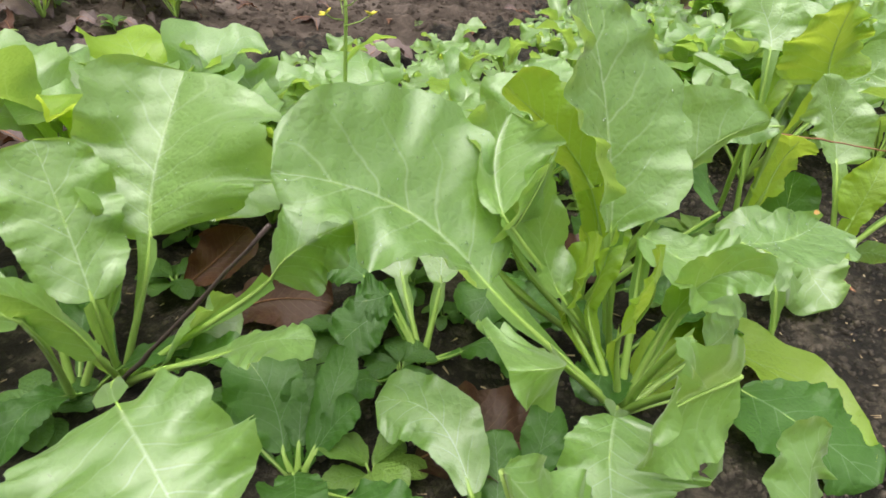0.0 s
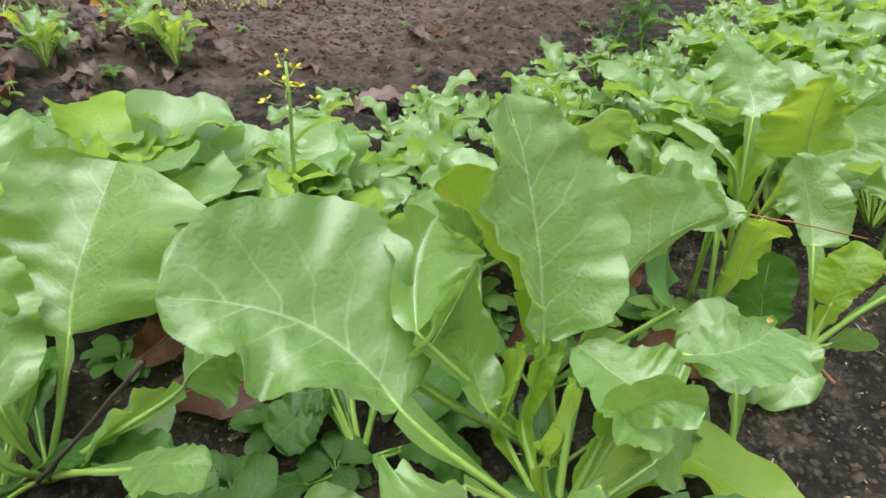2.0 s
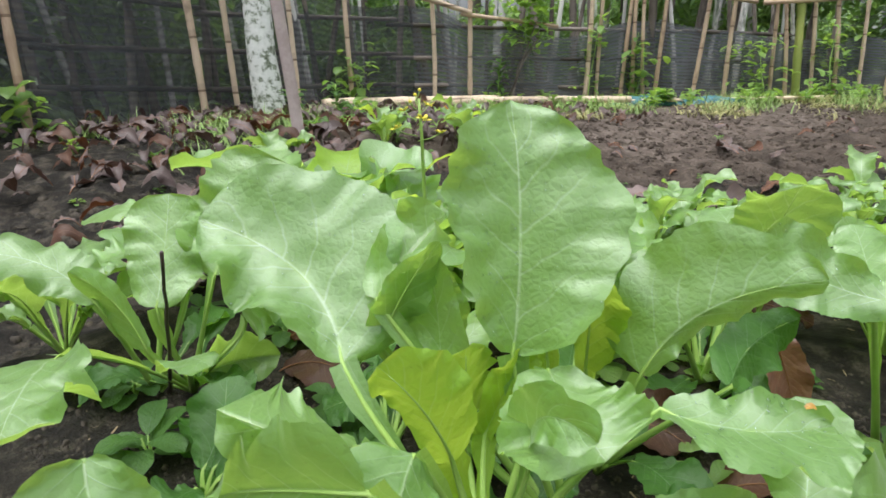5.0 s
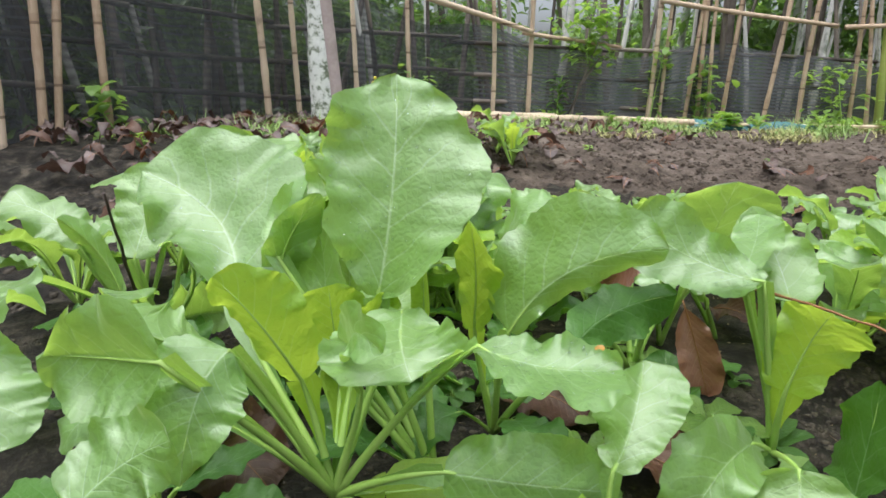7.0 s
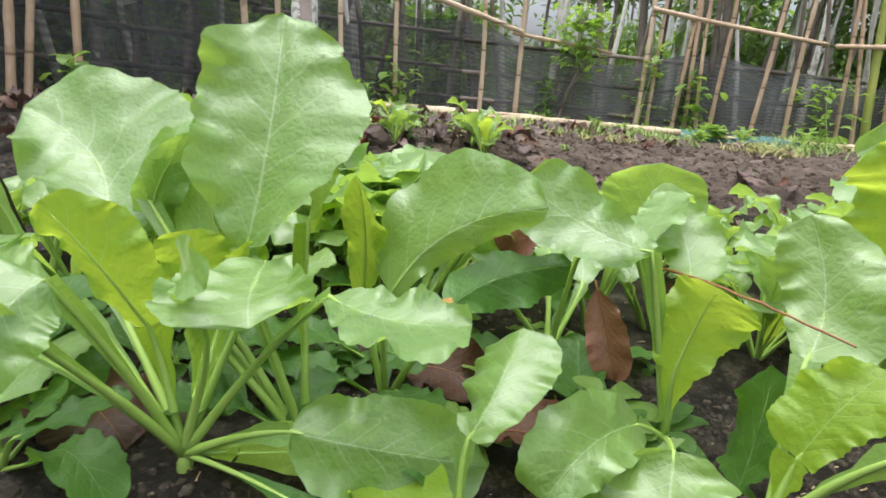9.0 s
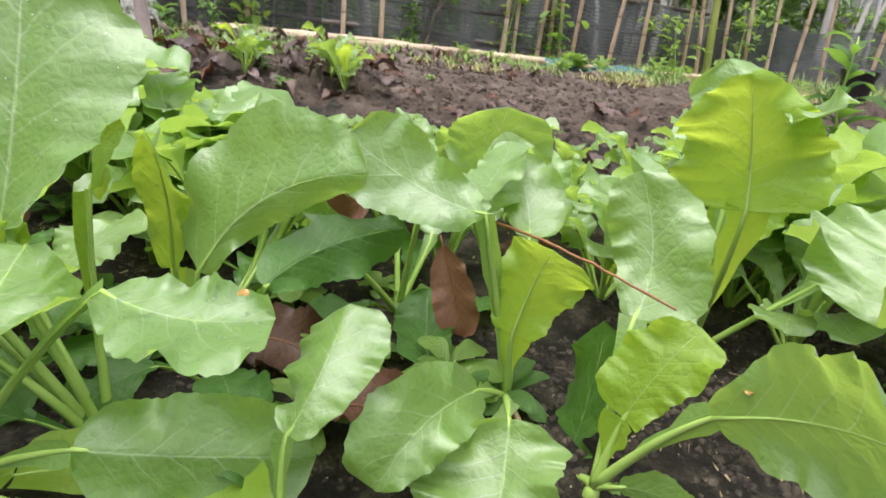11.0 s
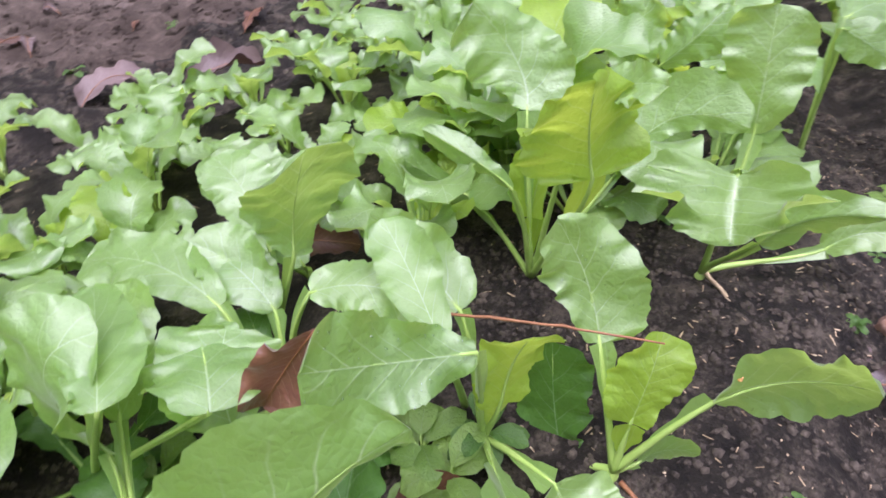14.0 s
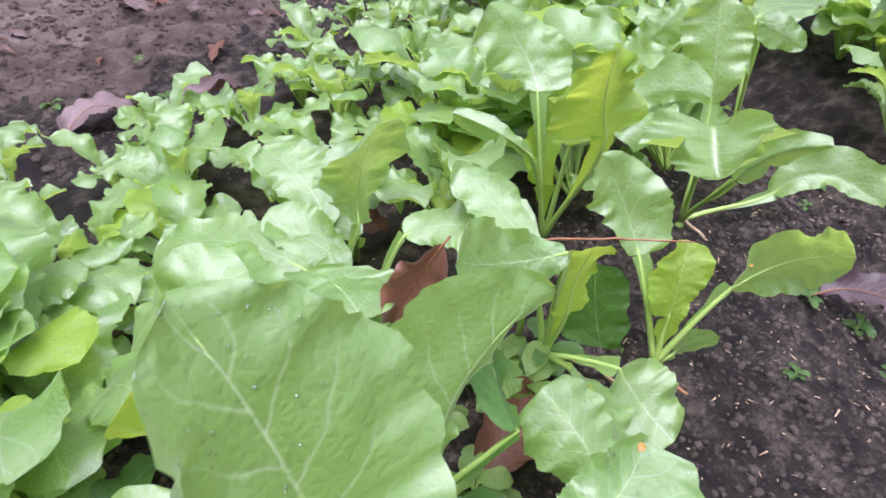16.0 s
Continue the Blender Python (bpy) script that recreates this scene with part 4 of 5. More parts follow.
leaf(mustard_h, (0.541, 0.980, 0.200), (0.502, 1.000, 0.231), (0.457, 1.039, 0.248), edges=((0.472, 1.035, 0.226), (0.495, 1.020, 0.247)))
leaf(mustard_h, (0.568, 1.034, 0.259), (0.564, 1.071, 0.299), (0.521, 1.091, 0.356), edges=((0.501, 1.069, 0.305), (0.621, 1.040, 0.280)))
leaf(mustard_h, (0.570, 1.007, 0.140), (0.594, 1.037, 0.204), (0.626, 1.062, 0.248), edges=((0.564, 1.026, 0.232), (0.631, 1.037, 0.236)), mat=LEAF_YOUNG_BACKLIT)
leaf(mustard_h, (0.610, 0.944, 0.317), (0.630, 0.924, 0.332), (0.645, 0.895, 0.341), edges=((0.629, 0.942, 0.342), (0.621, 0.888, 0.328)))
mustard_i = plant(0.270, 0.960, 0.055)
leaf(mustard_i, (0.314, 0.943, 0.177), (0.321, 0.961, 0.217), (0.347, 0.950, 0.290), edges=((0.297, 0.923, 0.256), (0.365, 1.007, 0.234)))
leaf(mustard_i, (0.272, 1.036, 0.143), (0.256, 1.068, 0.168), (0.226, 1.108, 0.213), edges=((0.205, 1.075, 0.190), (0.295, 1.091, 0.198)))
leaf(mustard_i, (0.278, 0.917, 0.147), (0.254, 0.953, 0.163), (0.209, 0.977, 0.184), edges=((0.225, 0.938, 0.162), (0.271, 0.975, 0.185)))
mustard_j = plant(0.120, 0.800, 0.055)
leaf(mustard_j, (0.214, 0.733, 0.240), (0.198, 0.785, 0.240), (0.159, 0.882, 0.220), edges=((0.166, 0.799, 0.240), (0.226, 0.797, 0.240)))
leaf(mustard_j, (0.283, 0.728, 0.230), (0.271, 0.777, 0.230), (0.249, 0.830, 0.210), edges=((0.228, 0.775, 0.230), (0.312, 0.769, 0.230)))
mustard_l = plant(0.200, 0.230, 0.055)
leaf(mustard_l, (0.308, 0.271, 0.203), (0.310, 0.294, 0.218), (0.326, 0.315, 0.231), edges=((0.285, 0.294, 0.229), (0.325, 0.301, 0.205)))
leaf(mustard_l, (0.143, 0.257, 0.253), (0.172, 0.247, 0.224), (0.202, 0.241, 0.190), edges=((0.165, 0.223, 0.239), (0.190, 0.283, 0.213)))
mustard_u = plant(0.770, 1.400, 0.055)
leaf(mustard_u, (0.775, 1.416, 0.146), (0.739, 1.463, 0.201), (0.693, 1.503, 0.245), edges=((0.680, 1.490, 0.205), (0.818, 1.429, 0.206)))
mustard_q = plant(0.750, 1.200, 0.055)
leaf(mustard_q, (0.766, 1.228, 0.185), (0.774, 1.246, 0.235), (0.790, 1.261, 0.284), edges=((0.743, 1.270, 0.251), (0.806, 1.230, 0.249)))
leaf(mustard_q, (0.749, 1.118, 0.254), (0.773, 1.099, 0.291), (0.806, 1.099, 0.325), edges=((0.763, 1.128, 0.291), (0.810, 1.084, 0.294)))
mustard_v = plant(1.020, 1.170, 0.030)
leaf(mustard_v, (0.988, 1.141, 0.267), (1.007, 1.111, 0.256), (1.028, 1.085, 0.238), edges=((1.015, 1.117, 0.279), (0.994, 1.124, 0.238)))
leaf(mustard_v, (1.067, 1.237, 0.240), (1.187, 1.297, 0.240), (1.339, 1.364, 0.220), edges=((1.232, 1.365, 0.240), (1.128, 1.214, 0.240)))
mustard_b = plant(0.083, 0.527, 0.055)
leaf(mustard_b, (0.055, 0.600, 0.114), (0.037, 0.642, 0.136), (0.008, 0.685, 0.145), edges=((0.003, 0.641, 0.132), (0.055, 0.670, 0.149)))
leaf(mustard_b, (0.098, 0.575, 0.127), (0.099, 0.628, 0.147), (0.112, 0.673, 0.170), edges=((0.072, 0.648, 0.158), (0.131, 0.638, 0.150)))
leaf(mustard_b, (0.049, 0.555, 0.104), (0.025, 0.538, 0.100), (0.003, 0.516, 0.089), edges=((0.034, 0.510, 0.091), (0.001, 0.553, 0.104)), mat=LEAF_SHADED, lobes=1.5)
leaf(mustard_b, (0.160, 0.545, 0.086), (0.188, 0.578, 0.094), (0.227, 0.600, 0.090), edges=((0.188, 0.603, 0.098), (0.211, 0.569, 0.090)), mat=LEAF_SHADED)
leaf(mustard_b, (0.017, 0.590, 0.118), (-0.002, 0.604, 0.122), (-0.025, 0.615, 0.122), edges=((-0.019, 0.586, 0.114), (0.002, 0.631, 0.131)), mat=LEAF_SHADED)
leaf(mustard_b, (0.047, 0.565, 0.117), (0.032, 0.561, 0.112), (0.011, 0.558, 0.110), edges=((0.031, 0.536, 0.102), (0.020, 0.584, 0.121)), mat=LEAF_SHADED, lobes=1.5)
mustard_x = plant(-0.228, 0.447, 0.055)
leaf(mustard_x, (-0.188, 0.388, 0.210), (-0.229, 0.367, 0.246), (-0.272, 0.330, 0.263), edges=((-0.230, 0.325, 0.242), (-0.254, 0.389, 0.265)))
leaf(mustard_x, (-0.170, 0.479, 0.196), (-0.209, 0.486, 0.223), (-0.256, 0.493, 0.242), edges=((-0.215, 0.508, 0.245), (-0.232, 0.469, 0.215)))
leaf(mustard_x, (-0.254, 0.496, 0.242), (-0.294, 0.486, 0.271), (-0.347, 0.449, 0.257), edges=((-0.301, 0.455, 0.264), (-0.318, 0.499, 0.277)))
mustard_k = plant(0.313, 1.035, 0.055)
leaf(mustard_k, (0.282, 0.984, 0.155), (0.261, 1.036, 0.197), (0.223, 1.091, 0.212), edges=((0.222, 1.036, 0.199), (0.280, 1.069, 0.210)))
leaf(mustard_k, (0.314, 0.977, 0.135), (0.309, 1.024, 0.178), (0.360, 1.066, 0.206), edges=((0.289, 1.052, 0.199), (0.350, 1.025, 0.179)))
mustard_i_back = plant(0.287, 0.856, 0.055)
leaf(mustard_i_back, (0.290, 0.909, 0.140), (0.259, 0.945, 0.164), (0.217, 0.988, 0.166), edges=((0.226, 0.934, 0.162), (0.269, 0.981, 0.173)))
leaf(mustard_i_back, (0.285, 0.742, 0.191), (0.281, 0.769, 0.216), (0.281, 0.807, 0.225), edges=((0.240, 0.777, 0.224), (0.322, 0.783, 0.217)))
leaf(mustard_i_back, (0.344, 0.832, 0.228), (0.387, 0.825, 0.235), (0.431, 0.803, 0.230), edges=((0.408, 0.850, 0.242), (0.395, 0.790, 0.227)))
leaf(mustard_i_back, (0.244, 0.900, 0.163), (0.165, 0.969, 0.171), (0.080, 1.008, 0.149), edges=((0.123, 0.953, 0.163), (0.154, 1.017, 0.172)))
mustard_n = plant(0.194, 0.683, 0.055)
leaf(mustard_n, (0.181, 0.789, 0.156), (0.181, 0.830, 0.196), (0.173, 0.885, 0.218), edges=((0.148, 0.842, 0.208), (0.210, 0.850, 0.201)))
leaf(mustard_n, (0.175, 0.767, 0.147), (0.163, 0.774, 0.233), (0.203, 0.792, 0.253), edges=((0.135, 0.810, 0.252), (0.206, 0.748, 0.241)))
mustard_y = plant(0.464, 0.825, 0.055)
leaf(mustard_y, (0.438, 0.743, 0.250), (0.425, 0.801, 0.261), (0.408, 0.852, 0.278), edges=((0.398, 0.813, 0.261), (0.442, 0.824, 0.270)))
mustard_s = plant(-0.006, 0.380, 0.055)
# rosette leaves in the darker leaf colour that carries the understory shade
leaf(mustard_s, (-0.005, 0.393, 0.089), (-0.008, 0.417, 0.103), (-0.011, 0.441, 0.118), edges=((-0.024, 0.422, 0.110), (0.006, 0.428, 0.107)), mat=LEAF_SHADED)
leaf(mustard_s, (0.006, 0.390, 0.085), (0.017, 0.427, 0.114), (0.022, 0.466, 0.132), edges=((0.005, 0.442, 0.125), (0.034, 0.437, 0.118)), mat=LEAF_SHADED)
leaf(mustard_s, (-0.017, 0.389, 0.085), (-0.033, 0.422, 0.111), (-0.067, 0.452, 0.135), edges=((-0.063, 0.412, 0.115), (-0.021, 0.451, 0.122)), mat=LEAF_SHADED)
leaf(mustard_s, (-0.005, 0.374, 0.080), (0.002, 0.355, 0.087), (0.009, 0.332, 0.090), edges=((0.026, 0.355, 0.088), (-0.018, 0.340, 0.088)), mat=LEAF_SHADED)
leaf(mustard_s, (0.008, 0.390, 0.085), (0.024, 0.407, 0.104), (0.041, 0.417, 0.116), edges=((0.020, 0.420, 0.112), (0.038, 0.401, 0.104)), mat=LEAF_SHADED)
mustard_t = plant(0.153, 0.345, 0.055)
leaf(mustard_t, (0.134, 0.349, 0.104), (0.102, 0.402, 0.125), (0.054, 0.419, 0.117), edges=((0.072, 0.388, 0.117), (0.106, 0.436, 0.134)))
leaf(mustard_t, (0.153, 0.349, 0.086), (0.154, 0.372, 0.099), (0.150, 0.398, 0.117), edges=((0.135, 0.380, 0.103), (0.171, 0.380, 0.105)), mat=LEAF_SHADED)
leaf(mustard_t, (0.175, 0.356, 0.093), (0.187, 0.391, 0.105), (0.197, 0.433, 0.111), edges=((0.176, 0.409, 0.109), (0.205, 0.398, 0.107)), mat=LEAF_SHADED)

# ---- other mustard plants of the bed: a few forms, set out in uneven rows ----
def form(size, leaves, seed, upright=0.5, young=False):
    """A mustard plant of random habit, built at the origin and moved to its place later."""
    global leaf_rng
    leaf_rng = random.Random(seed)
    r = leaf_rng
    ob = plant(0, 0, 0)
    for k in range(leaves):
        az = k * 2.4 + r.uniform(-0.4, 0.4)
        out = Vector((math.cos(az), math.sin(az), 0))
        up = min(0.95, max(0.1, upright + r.uniform(-0.25, 0.3) + 0.25 * (k / leaves - 0.5)))
        reach = size * r.uniform(0.8, 1.15) * (1 - 0.35 * k / leaves)
        j = out * reach * (0.34 - 0.16 * up) + Vector((0, 0, reach * (0.28 + 0.36 * up)))
        m = j + out * reach * (0.34 - 0.18 * up) + Vector((0, 0, reach * (0.10 + 0.26 * up)))
        side = Vector((-out.y, out.x, 0)) * r.uniform(-0.12, 0.12) * reach
        t = m + out * reach * (0.40 - 0.06 * up) + side + Vector((0, 0, reach * (-0.22 + 0.34 * up) * r.uniform(0.4, 1.1)))
        face = Vector((0, 0, 1)) * (1.2 - 0.4 * up) - out * (0.15 + 0.55 * up)
        mat = LEAF_YOUNG_BACKLIT if (young and k > leaves * 0.75) or r.random() < 0.06 else LEAF
        leaf(ob, j, m, t, reach * r.uniform(0.38, 0.54), face.normalized(), cup=r.uniform(-0.25, 0.35), wave=r.uniform(0.9, 1.9), mat=mat, rows=27, cols=10, stem=size / 0.24, lobes=1.3, teeth=2.0)
    return ob


FORMS = [form(0.27, 11, 21, 0.62), form(0.25, 11, 22, 0.72, True), form(0.25, 10, 23, 0.55), form(0.26, 10, 24, 0.68), form(0.14, 8, 25, 0.6, True), form(0.13, 7, 26, 0.5)]
HEROES = [o.location.to_2d() for o in scene.objects if o.name.startswith("mustard_plant") and o.location.length > 0.01]
rng = random.Random(77)
spots = []


def sow(x, y, pick, s):
    ob = copy_thing(pick, pose(x, y, ground_z(x, y, False) - 0.004, rng.uniform(-6, 6), rng.uniform(-6, 6), rng.uniform(0, 360)) @ Matrix.Diagonal((s, s, s, 1)))
    spots.append(Vector((x, y)))
    return ob


for iy in range(30):
    for ix in range(30):
        x = -0.55 + ix * 0.15 + 0.07 * (iy % 2) + rng.uniform(-0.035, 0.035)
        y = 0.10 + iy * 0.14 + rng.uniform(-0.035, 0.035)
        far, near = -side_of(BED_FAR, x, y), side_of(BED_NEAR, x, y)
        if far < 0.03 or near < 0.10 or x < -0.40 or y > 3.3:
            continue
        p = Vector((x, y))
        if any((p - h).length < (0.13 if h.x > 0.2 else 0.11) for h in HEROES) or y < 0.78 and x > -0.2 or y < 0.66:
            continue
        if near < 0.22 and y < 1.6:
            continue
        if far < (0.42 if x > -0.2 else 0.26):
            sow(x, y, FORMS[4 + (ix + iy) % 2], rng.uniform(0.75, 1.15))
        else:
            s = rng.uniform(0.72, 0.95) * (1.0 if x < 0.0 else 0.72 if x < 0.5 else 1.0)
            if far < 0.55 and x < 0.0:
                s *= 0.74
            if y < 1.0 and any((p - h).length < 0.2 for h in HEROES):
                s *= 0.62
            sow(x, y, FORMS[(ix * 3 + iy) % 4], s)
for x, y, s in ((-0.47, 0.60, 0.7), (-0.44, 0.42, 0.7)):
    sow(x, y, FORMS[int(-x * 50) % 4], s)
# a few that came up outside the bed
for x, y, s in ((-0.86, 1.88, 0.62), (-0.72, 1.80, 0.55), (-1.02, 1.22, 0.5), (-0.98, 1.62, 0.5)):
    sow(x, y, FORMS[int(-x * 90) % 4], s)
for x, y, s in ((0.66, 1.08, 0.7), (0.84, 1.10, 0.72), (0.58, 1.17, 0.7), (0.90, 1.30, 0.8), (0.70, 1.34, 0.7), (0.94, 1.52, 0.85), (1.06, 1.42, 0.8)):
    sow(x, y, FORMS[int(x * 70) % 4], s)
# bed across the furrow
for x, y, s in ((1.40, 1.17, 0.62), (1.62, 1.40, 0.9), (1.71, 1.54, 0.9), (1.54, 1.26, 0.9), (1.62, 1.52, 0.95), (1.50, 1.75, 0.9), (1.75, 1.85, 0.95), (1.85, 1.6, 0.9), (1.62, 2.1, 0.9), (1.95, 2.15, 0.9), (1.62, 1.2, 0.8)):
    sow(x, y, FORMS[int(x * 50) % 4], s)
# the first ones also stand in the bed
for k, ob in enumerate(FORMS):
    x, y = ((-0.30, 0.80), (-0.12, 0.86), (0.02, 0.82), (-0.36, 0.95), (0.30, 1.60), (0.08, 1.38))[k]
    ob.matrix_basis = pose(x, y, ground_z(x, y, False) - 0.004, 0, 0, 50 * k) @ Matrix.Diagonal((0.85, 0.85, 0.85, 1))

# small low leaves near the soil under the larger plants, shade in their colour, and weeds between them
leaf_rng = random.Random(91)
low = random.Random(92)
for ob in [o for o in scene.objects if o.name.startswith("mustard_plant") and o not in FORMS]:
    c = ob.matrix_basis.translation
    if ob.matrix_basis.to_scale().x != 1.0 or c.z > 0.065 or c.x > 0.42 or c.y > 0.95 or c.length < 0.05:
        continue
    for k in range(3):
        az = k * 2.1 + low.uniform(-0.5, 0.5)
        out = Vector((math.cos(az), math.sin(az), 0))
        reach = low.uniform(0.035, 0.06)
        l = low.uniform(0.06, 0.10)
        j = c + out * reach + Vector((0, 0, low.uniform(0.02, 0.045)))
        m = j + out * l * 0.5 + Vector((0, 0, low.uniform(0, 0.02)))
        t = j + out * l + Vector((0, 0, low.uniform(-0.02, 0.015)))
        leaf(ob, j, m, t, l * low.uniform(0.5, 0.7), (Vector((0, 0, 1)) - out * 0.3).normalized(), cup=low.uniform(-0.1, 0.3), wave=1.3, mat=LEAF_SHADED, rows=24, cols=12, stem=0.6, lobes=1.2)

# ---- flowering stalk ----
def flower_stalk(x, y, z, tx, ty, tz):
    ob = tagged(new("flowering_mustard"), "mustard plant bolted into a stalk of small yellow flowers", "flower")
    ob.location = (x, y, z)
    bm = bmesh.new()
    a, b = Vector((x, y, z)), Vector((tx, ty, tz))
    tube(bm, [a.lerp(b, k / 8) + Vector((0.004 * math.sin(k), 0, 0)) for k in range(9)], [0.004 - 0.0003 * k for k in range(9)], 6)
    part("stem", bm, STALK, ob)
    r = random.Random(3)
    for k in range(9):
        base = b - Vector((0, 0, 0.006 * k))
        az = k * 2.4
        tipp = base + Vector((math.cos(az) * (0.006 + 0.0028 * k), math.sin(az) * (0.006 + 0.0028 * k), 0.010))
        bm = bmesh.new()
        tube(bm, [base, base.lerp(tipp, 0.6) + Vector((0, 0, -0.002)), tipp], [0.0006] * 3, 5)
        head = part("flower_stalk", bm, STALK, ob)
        bm = bmesh.new()
        if k < 3:
            bmesh.ops.create_icosphere(bm, subdivisions=1, radius=0.0022, matrix=Matrix.Translation(tipp))
        else:
            for q in range(4):
                m = Matrix.Translation(tipp) @ pose(0, 0, 0, r.uniform(-25, 25), r.uniform(-25, 25), q * 90 + 20 * k) @ pose(0.0042, 0, 0.0015, 0, -25, 0) @ Matrix.Diagonal((0.0042, 0.003, 0.0006, 1))
                bmesh.ops.create_icosphere(bm, subdivisions=1, radius=1, matrix=m)
        part("petals", bm, PETAL, head, "bright yellow petals")
    for k in range(4):
        s = 0.35 + 0.13 * k
        base = a.lerp(b, s)
        az = k * 2.1 + 0.4
        out = Vector((math.cos(az), math.sin(az), 0))
        bm = bmesh.new()
        blade(bm, base, base + out * 0.025 + Vector((0, 0, 0.02)), base + out * 0.055 + Vector((0, 0, 0.022)), 0.022, Vector((0, 0, 1)) - out * 0.5, r, rows=10, cols=6)
        part("leaf", bm, LEAF_YOUNG_BACKLIT, ob)


flower_stalk(-0.020, 0.745, 0.055, -0.012, 0.70, 0.395)


# ---- fallen leaves ----
def dry_leaf(base, mid, tip, width, face, mat=None, cup=0.35, label="large curled brown fallen leaf lying among the plants", wave=1.6):
    r = random.Random(int(abs(base[0]) * 999 + abs(base[1]) * 77))
    bm = bmesh.new()
    ctrl, _ = blade(bm, base, mid, tip, width, face, r, cup, wave, 24, 14, 0.0, 0.6, 0.6)
    ob = part("fallen_leaf", bm, mat or DRY, label=label, category="dead leaf", group="fallen leaves")
    bm = bmesh.new()
    b, t = Vector(base), Vector(tip)
    n = Vector(face).normalized() * 0.001
    pts = [b + (b - ctrl).normalized() * 0.01] + [bez(b, ctrl, t, k / 8) + n for k in range(9)]
    tube(bm, pts, [0.0011] + [0.0010 - 0.00009 * k for k in range(9)], 5)
    part("midrib", bm, TWIG, ob)
    return ob


dry_leaf((0.358, 0.748, 0.272), (0.334, 0.750, 0.240), (0.308, 0.750, 0.200), 0.050, (0.30, -0.72, 0.6), RED_LEAF, 0.6, wave=1.6, label="reddish-brown wet leaf caught upright between plants")
dry_leaf((0.352, 0.840, 0.165), (0.372, 0.838, 0.120), (0.388, 0.838, 0.075), 0.048, (0.4, -0.9, 0.2), RED_LEAF, label="dark brown leaf standing on edge in the bed")
dry_leaf((0.875, 0.800, 0.030), (0.925, 0.785, 0.032), (0.985, 0.755, 0.010), 0.060, (-0.1, -0.3, 0.95), RIBBED, 0.4, wave=2.0, label="faded purplish-brown leaf lying on bare soil")
dry_leaf((0.870, 0.880, 0.010), (0.895, 0.868, 0.018), (0.925, 0.845, 0.010), 0.034, (0, -0.2, 1), DRY_GREY, label="small faded dry leaf on bare soil")
dry_leaf((-0.20, 0.62, 0.07), (-0.16, 0.645, 0.10), (-0.13, 0.66, 0.13), 0.06, (0.1, -0.9, 0.4), label="brown dry leaf leaning behind the stalks")
dry_leaf((-0.14, 0.57, 0.065), (-0.085, 0.585, 0.085), (-0.02, 0.59, 0.08), 0.07, (0, -0.5, 0.85))
dry_leaf((0.085, 0.405, 0.062), (0.140, 0.415, 0.082), (0.195, 0.425, 0.064), 0.085, (0.1, -0.35, 0.9), cup=0.1, wave=2.0, label="dark brown crumpled wet leaf on the soil")
dry_leaf((0.22, 0.69, 0.062), (0.27, 0.705, 0.08), (0.32, 0.71, 0.07), 0.07, (0.1, -0.5, 0.8))
dry_leaf((0.385, 0.715, 0.062), (0.415, 0.725, 0.075), (0.45, 0.72, 0.065), 0.05, (0, -0.4, 0.9))
dry_leaf((0.36, 0.665, 0.064), (0.40, 0.685, 0.080), (0.45, 0.69, 0.068), 0.06, (0, -0.3, 0.95))
dry_leaf((0.28, 1.10, 0.07), (0.32, 1.08, 0.085), (0.37, 1.08, 0.07), 0.05, (0, -0.3, 0.9))
dry_leaf((0.74, 2.03, 0.12), (0.77, 2.06, 0.15), (0.82, 2.07, 0.14), 0.07, (0, -0.4, 0.9), DRY_GREY, label="pinkish dry leaf caught on the far foliage")
dry_leaf((0.02, 1.72, 0.03), (0.10, 1.75, 0.06), (0.17, 1.80, 0.03), 0.08, (0, -0.3, 0.95), DRY_GREY, label="greyish fallen leaf on the muddy bank")
dry_leaf((-0.18, 1.66, 0.03), (-0.12, 1.72, 0.07), (-0.05, 1.74, 0.03), 0.08, (0, -0.3, 0.95), DRY_GREY, label="greyish fallen leaf on the muddy bank")
dry_leaf((-1.275, 2.32, 0.205), (-1.262, 2.31, 0.165), (-1.240, 2.30, 0.125), 0.045, (0.4, -0.85, 0.3), ORANGE_LEAF, label="bright orange-yellow fallen leaf by the fence")
rng = random.Random(31)
litter = (bmesh.new(), bmesh.new())
for k in range(430):
    s, w = rng.random(), rng.random()
    x, y = (-1.95 + 1.15 * s + rng.gauss(0, 0.14), 1.75 + 1.25 * s + rng.gauss(0, 0.20)) if k < 92 else (rng.uniform(-2.1, -0.62), rng.uniform(0.6, 2.1))
    z = ground_z(x, y) + rng.uniform(0.005, 0.03)
    a, l = rng.uniform(0, 6.28), rng.uniform(0.04, 0.11)
    d = Vector((math.cos(a), math.sin(a), rng.uniform(-0.1, 0.3)))
    b = Vector((x, y, z))
    m, w, face, cup = b + d * l * 0.5 + Vector((0, 0, rng.uniform(0.01, 0.04))), l * rng.uniform(0.4, 0.55), (rng.uniform(-0.4, 0.4), rng.uniform(-0.6, 0.1), 1), rng.uniform(-0.3, 0.5)
    if k % 5 < 2:
        dry_leaf(b, m, b + d * l, w, face, rng.choice((DRY, DRY_GREY, DRY_GREY)), cup, "curled purplish-brown leaf in the litter by the fence", 1.5)
    else:
        blade(litter[k % 3 > 0], b, m, b + d * l, w, face, rng, cup, 1.6, 12, 8, 0.0, 0.6, 0.6)
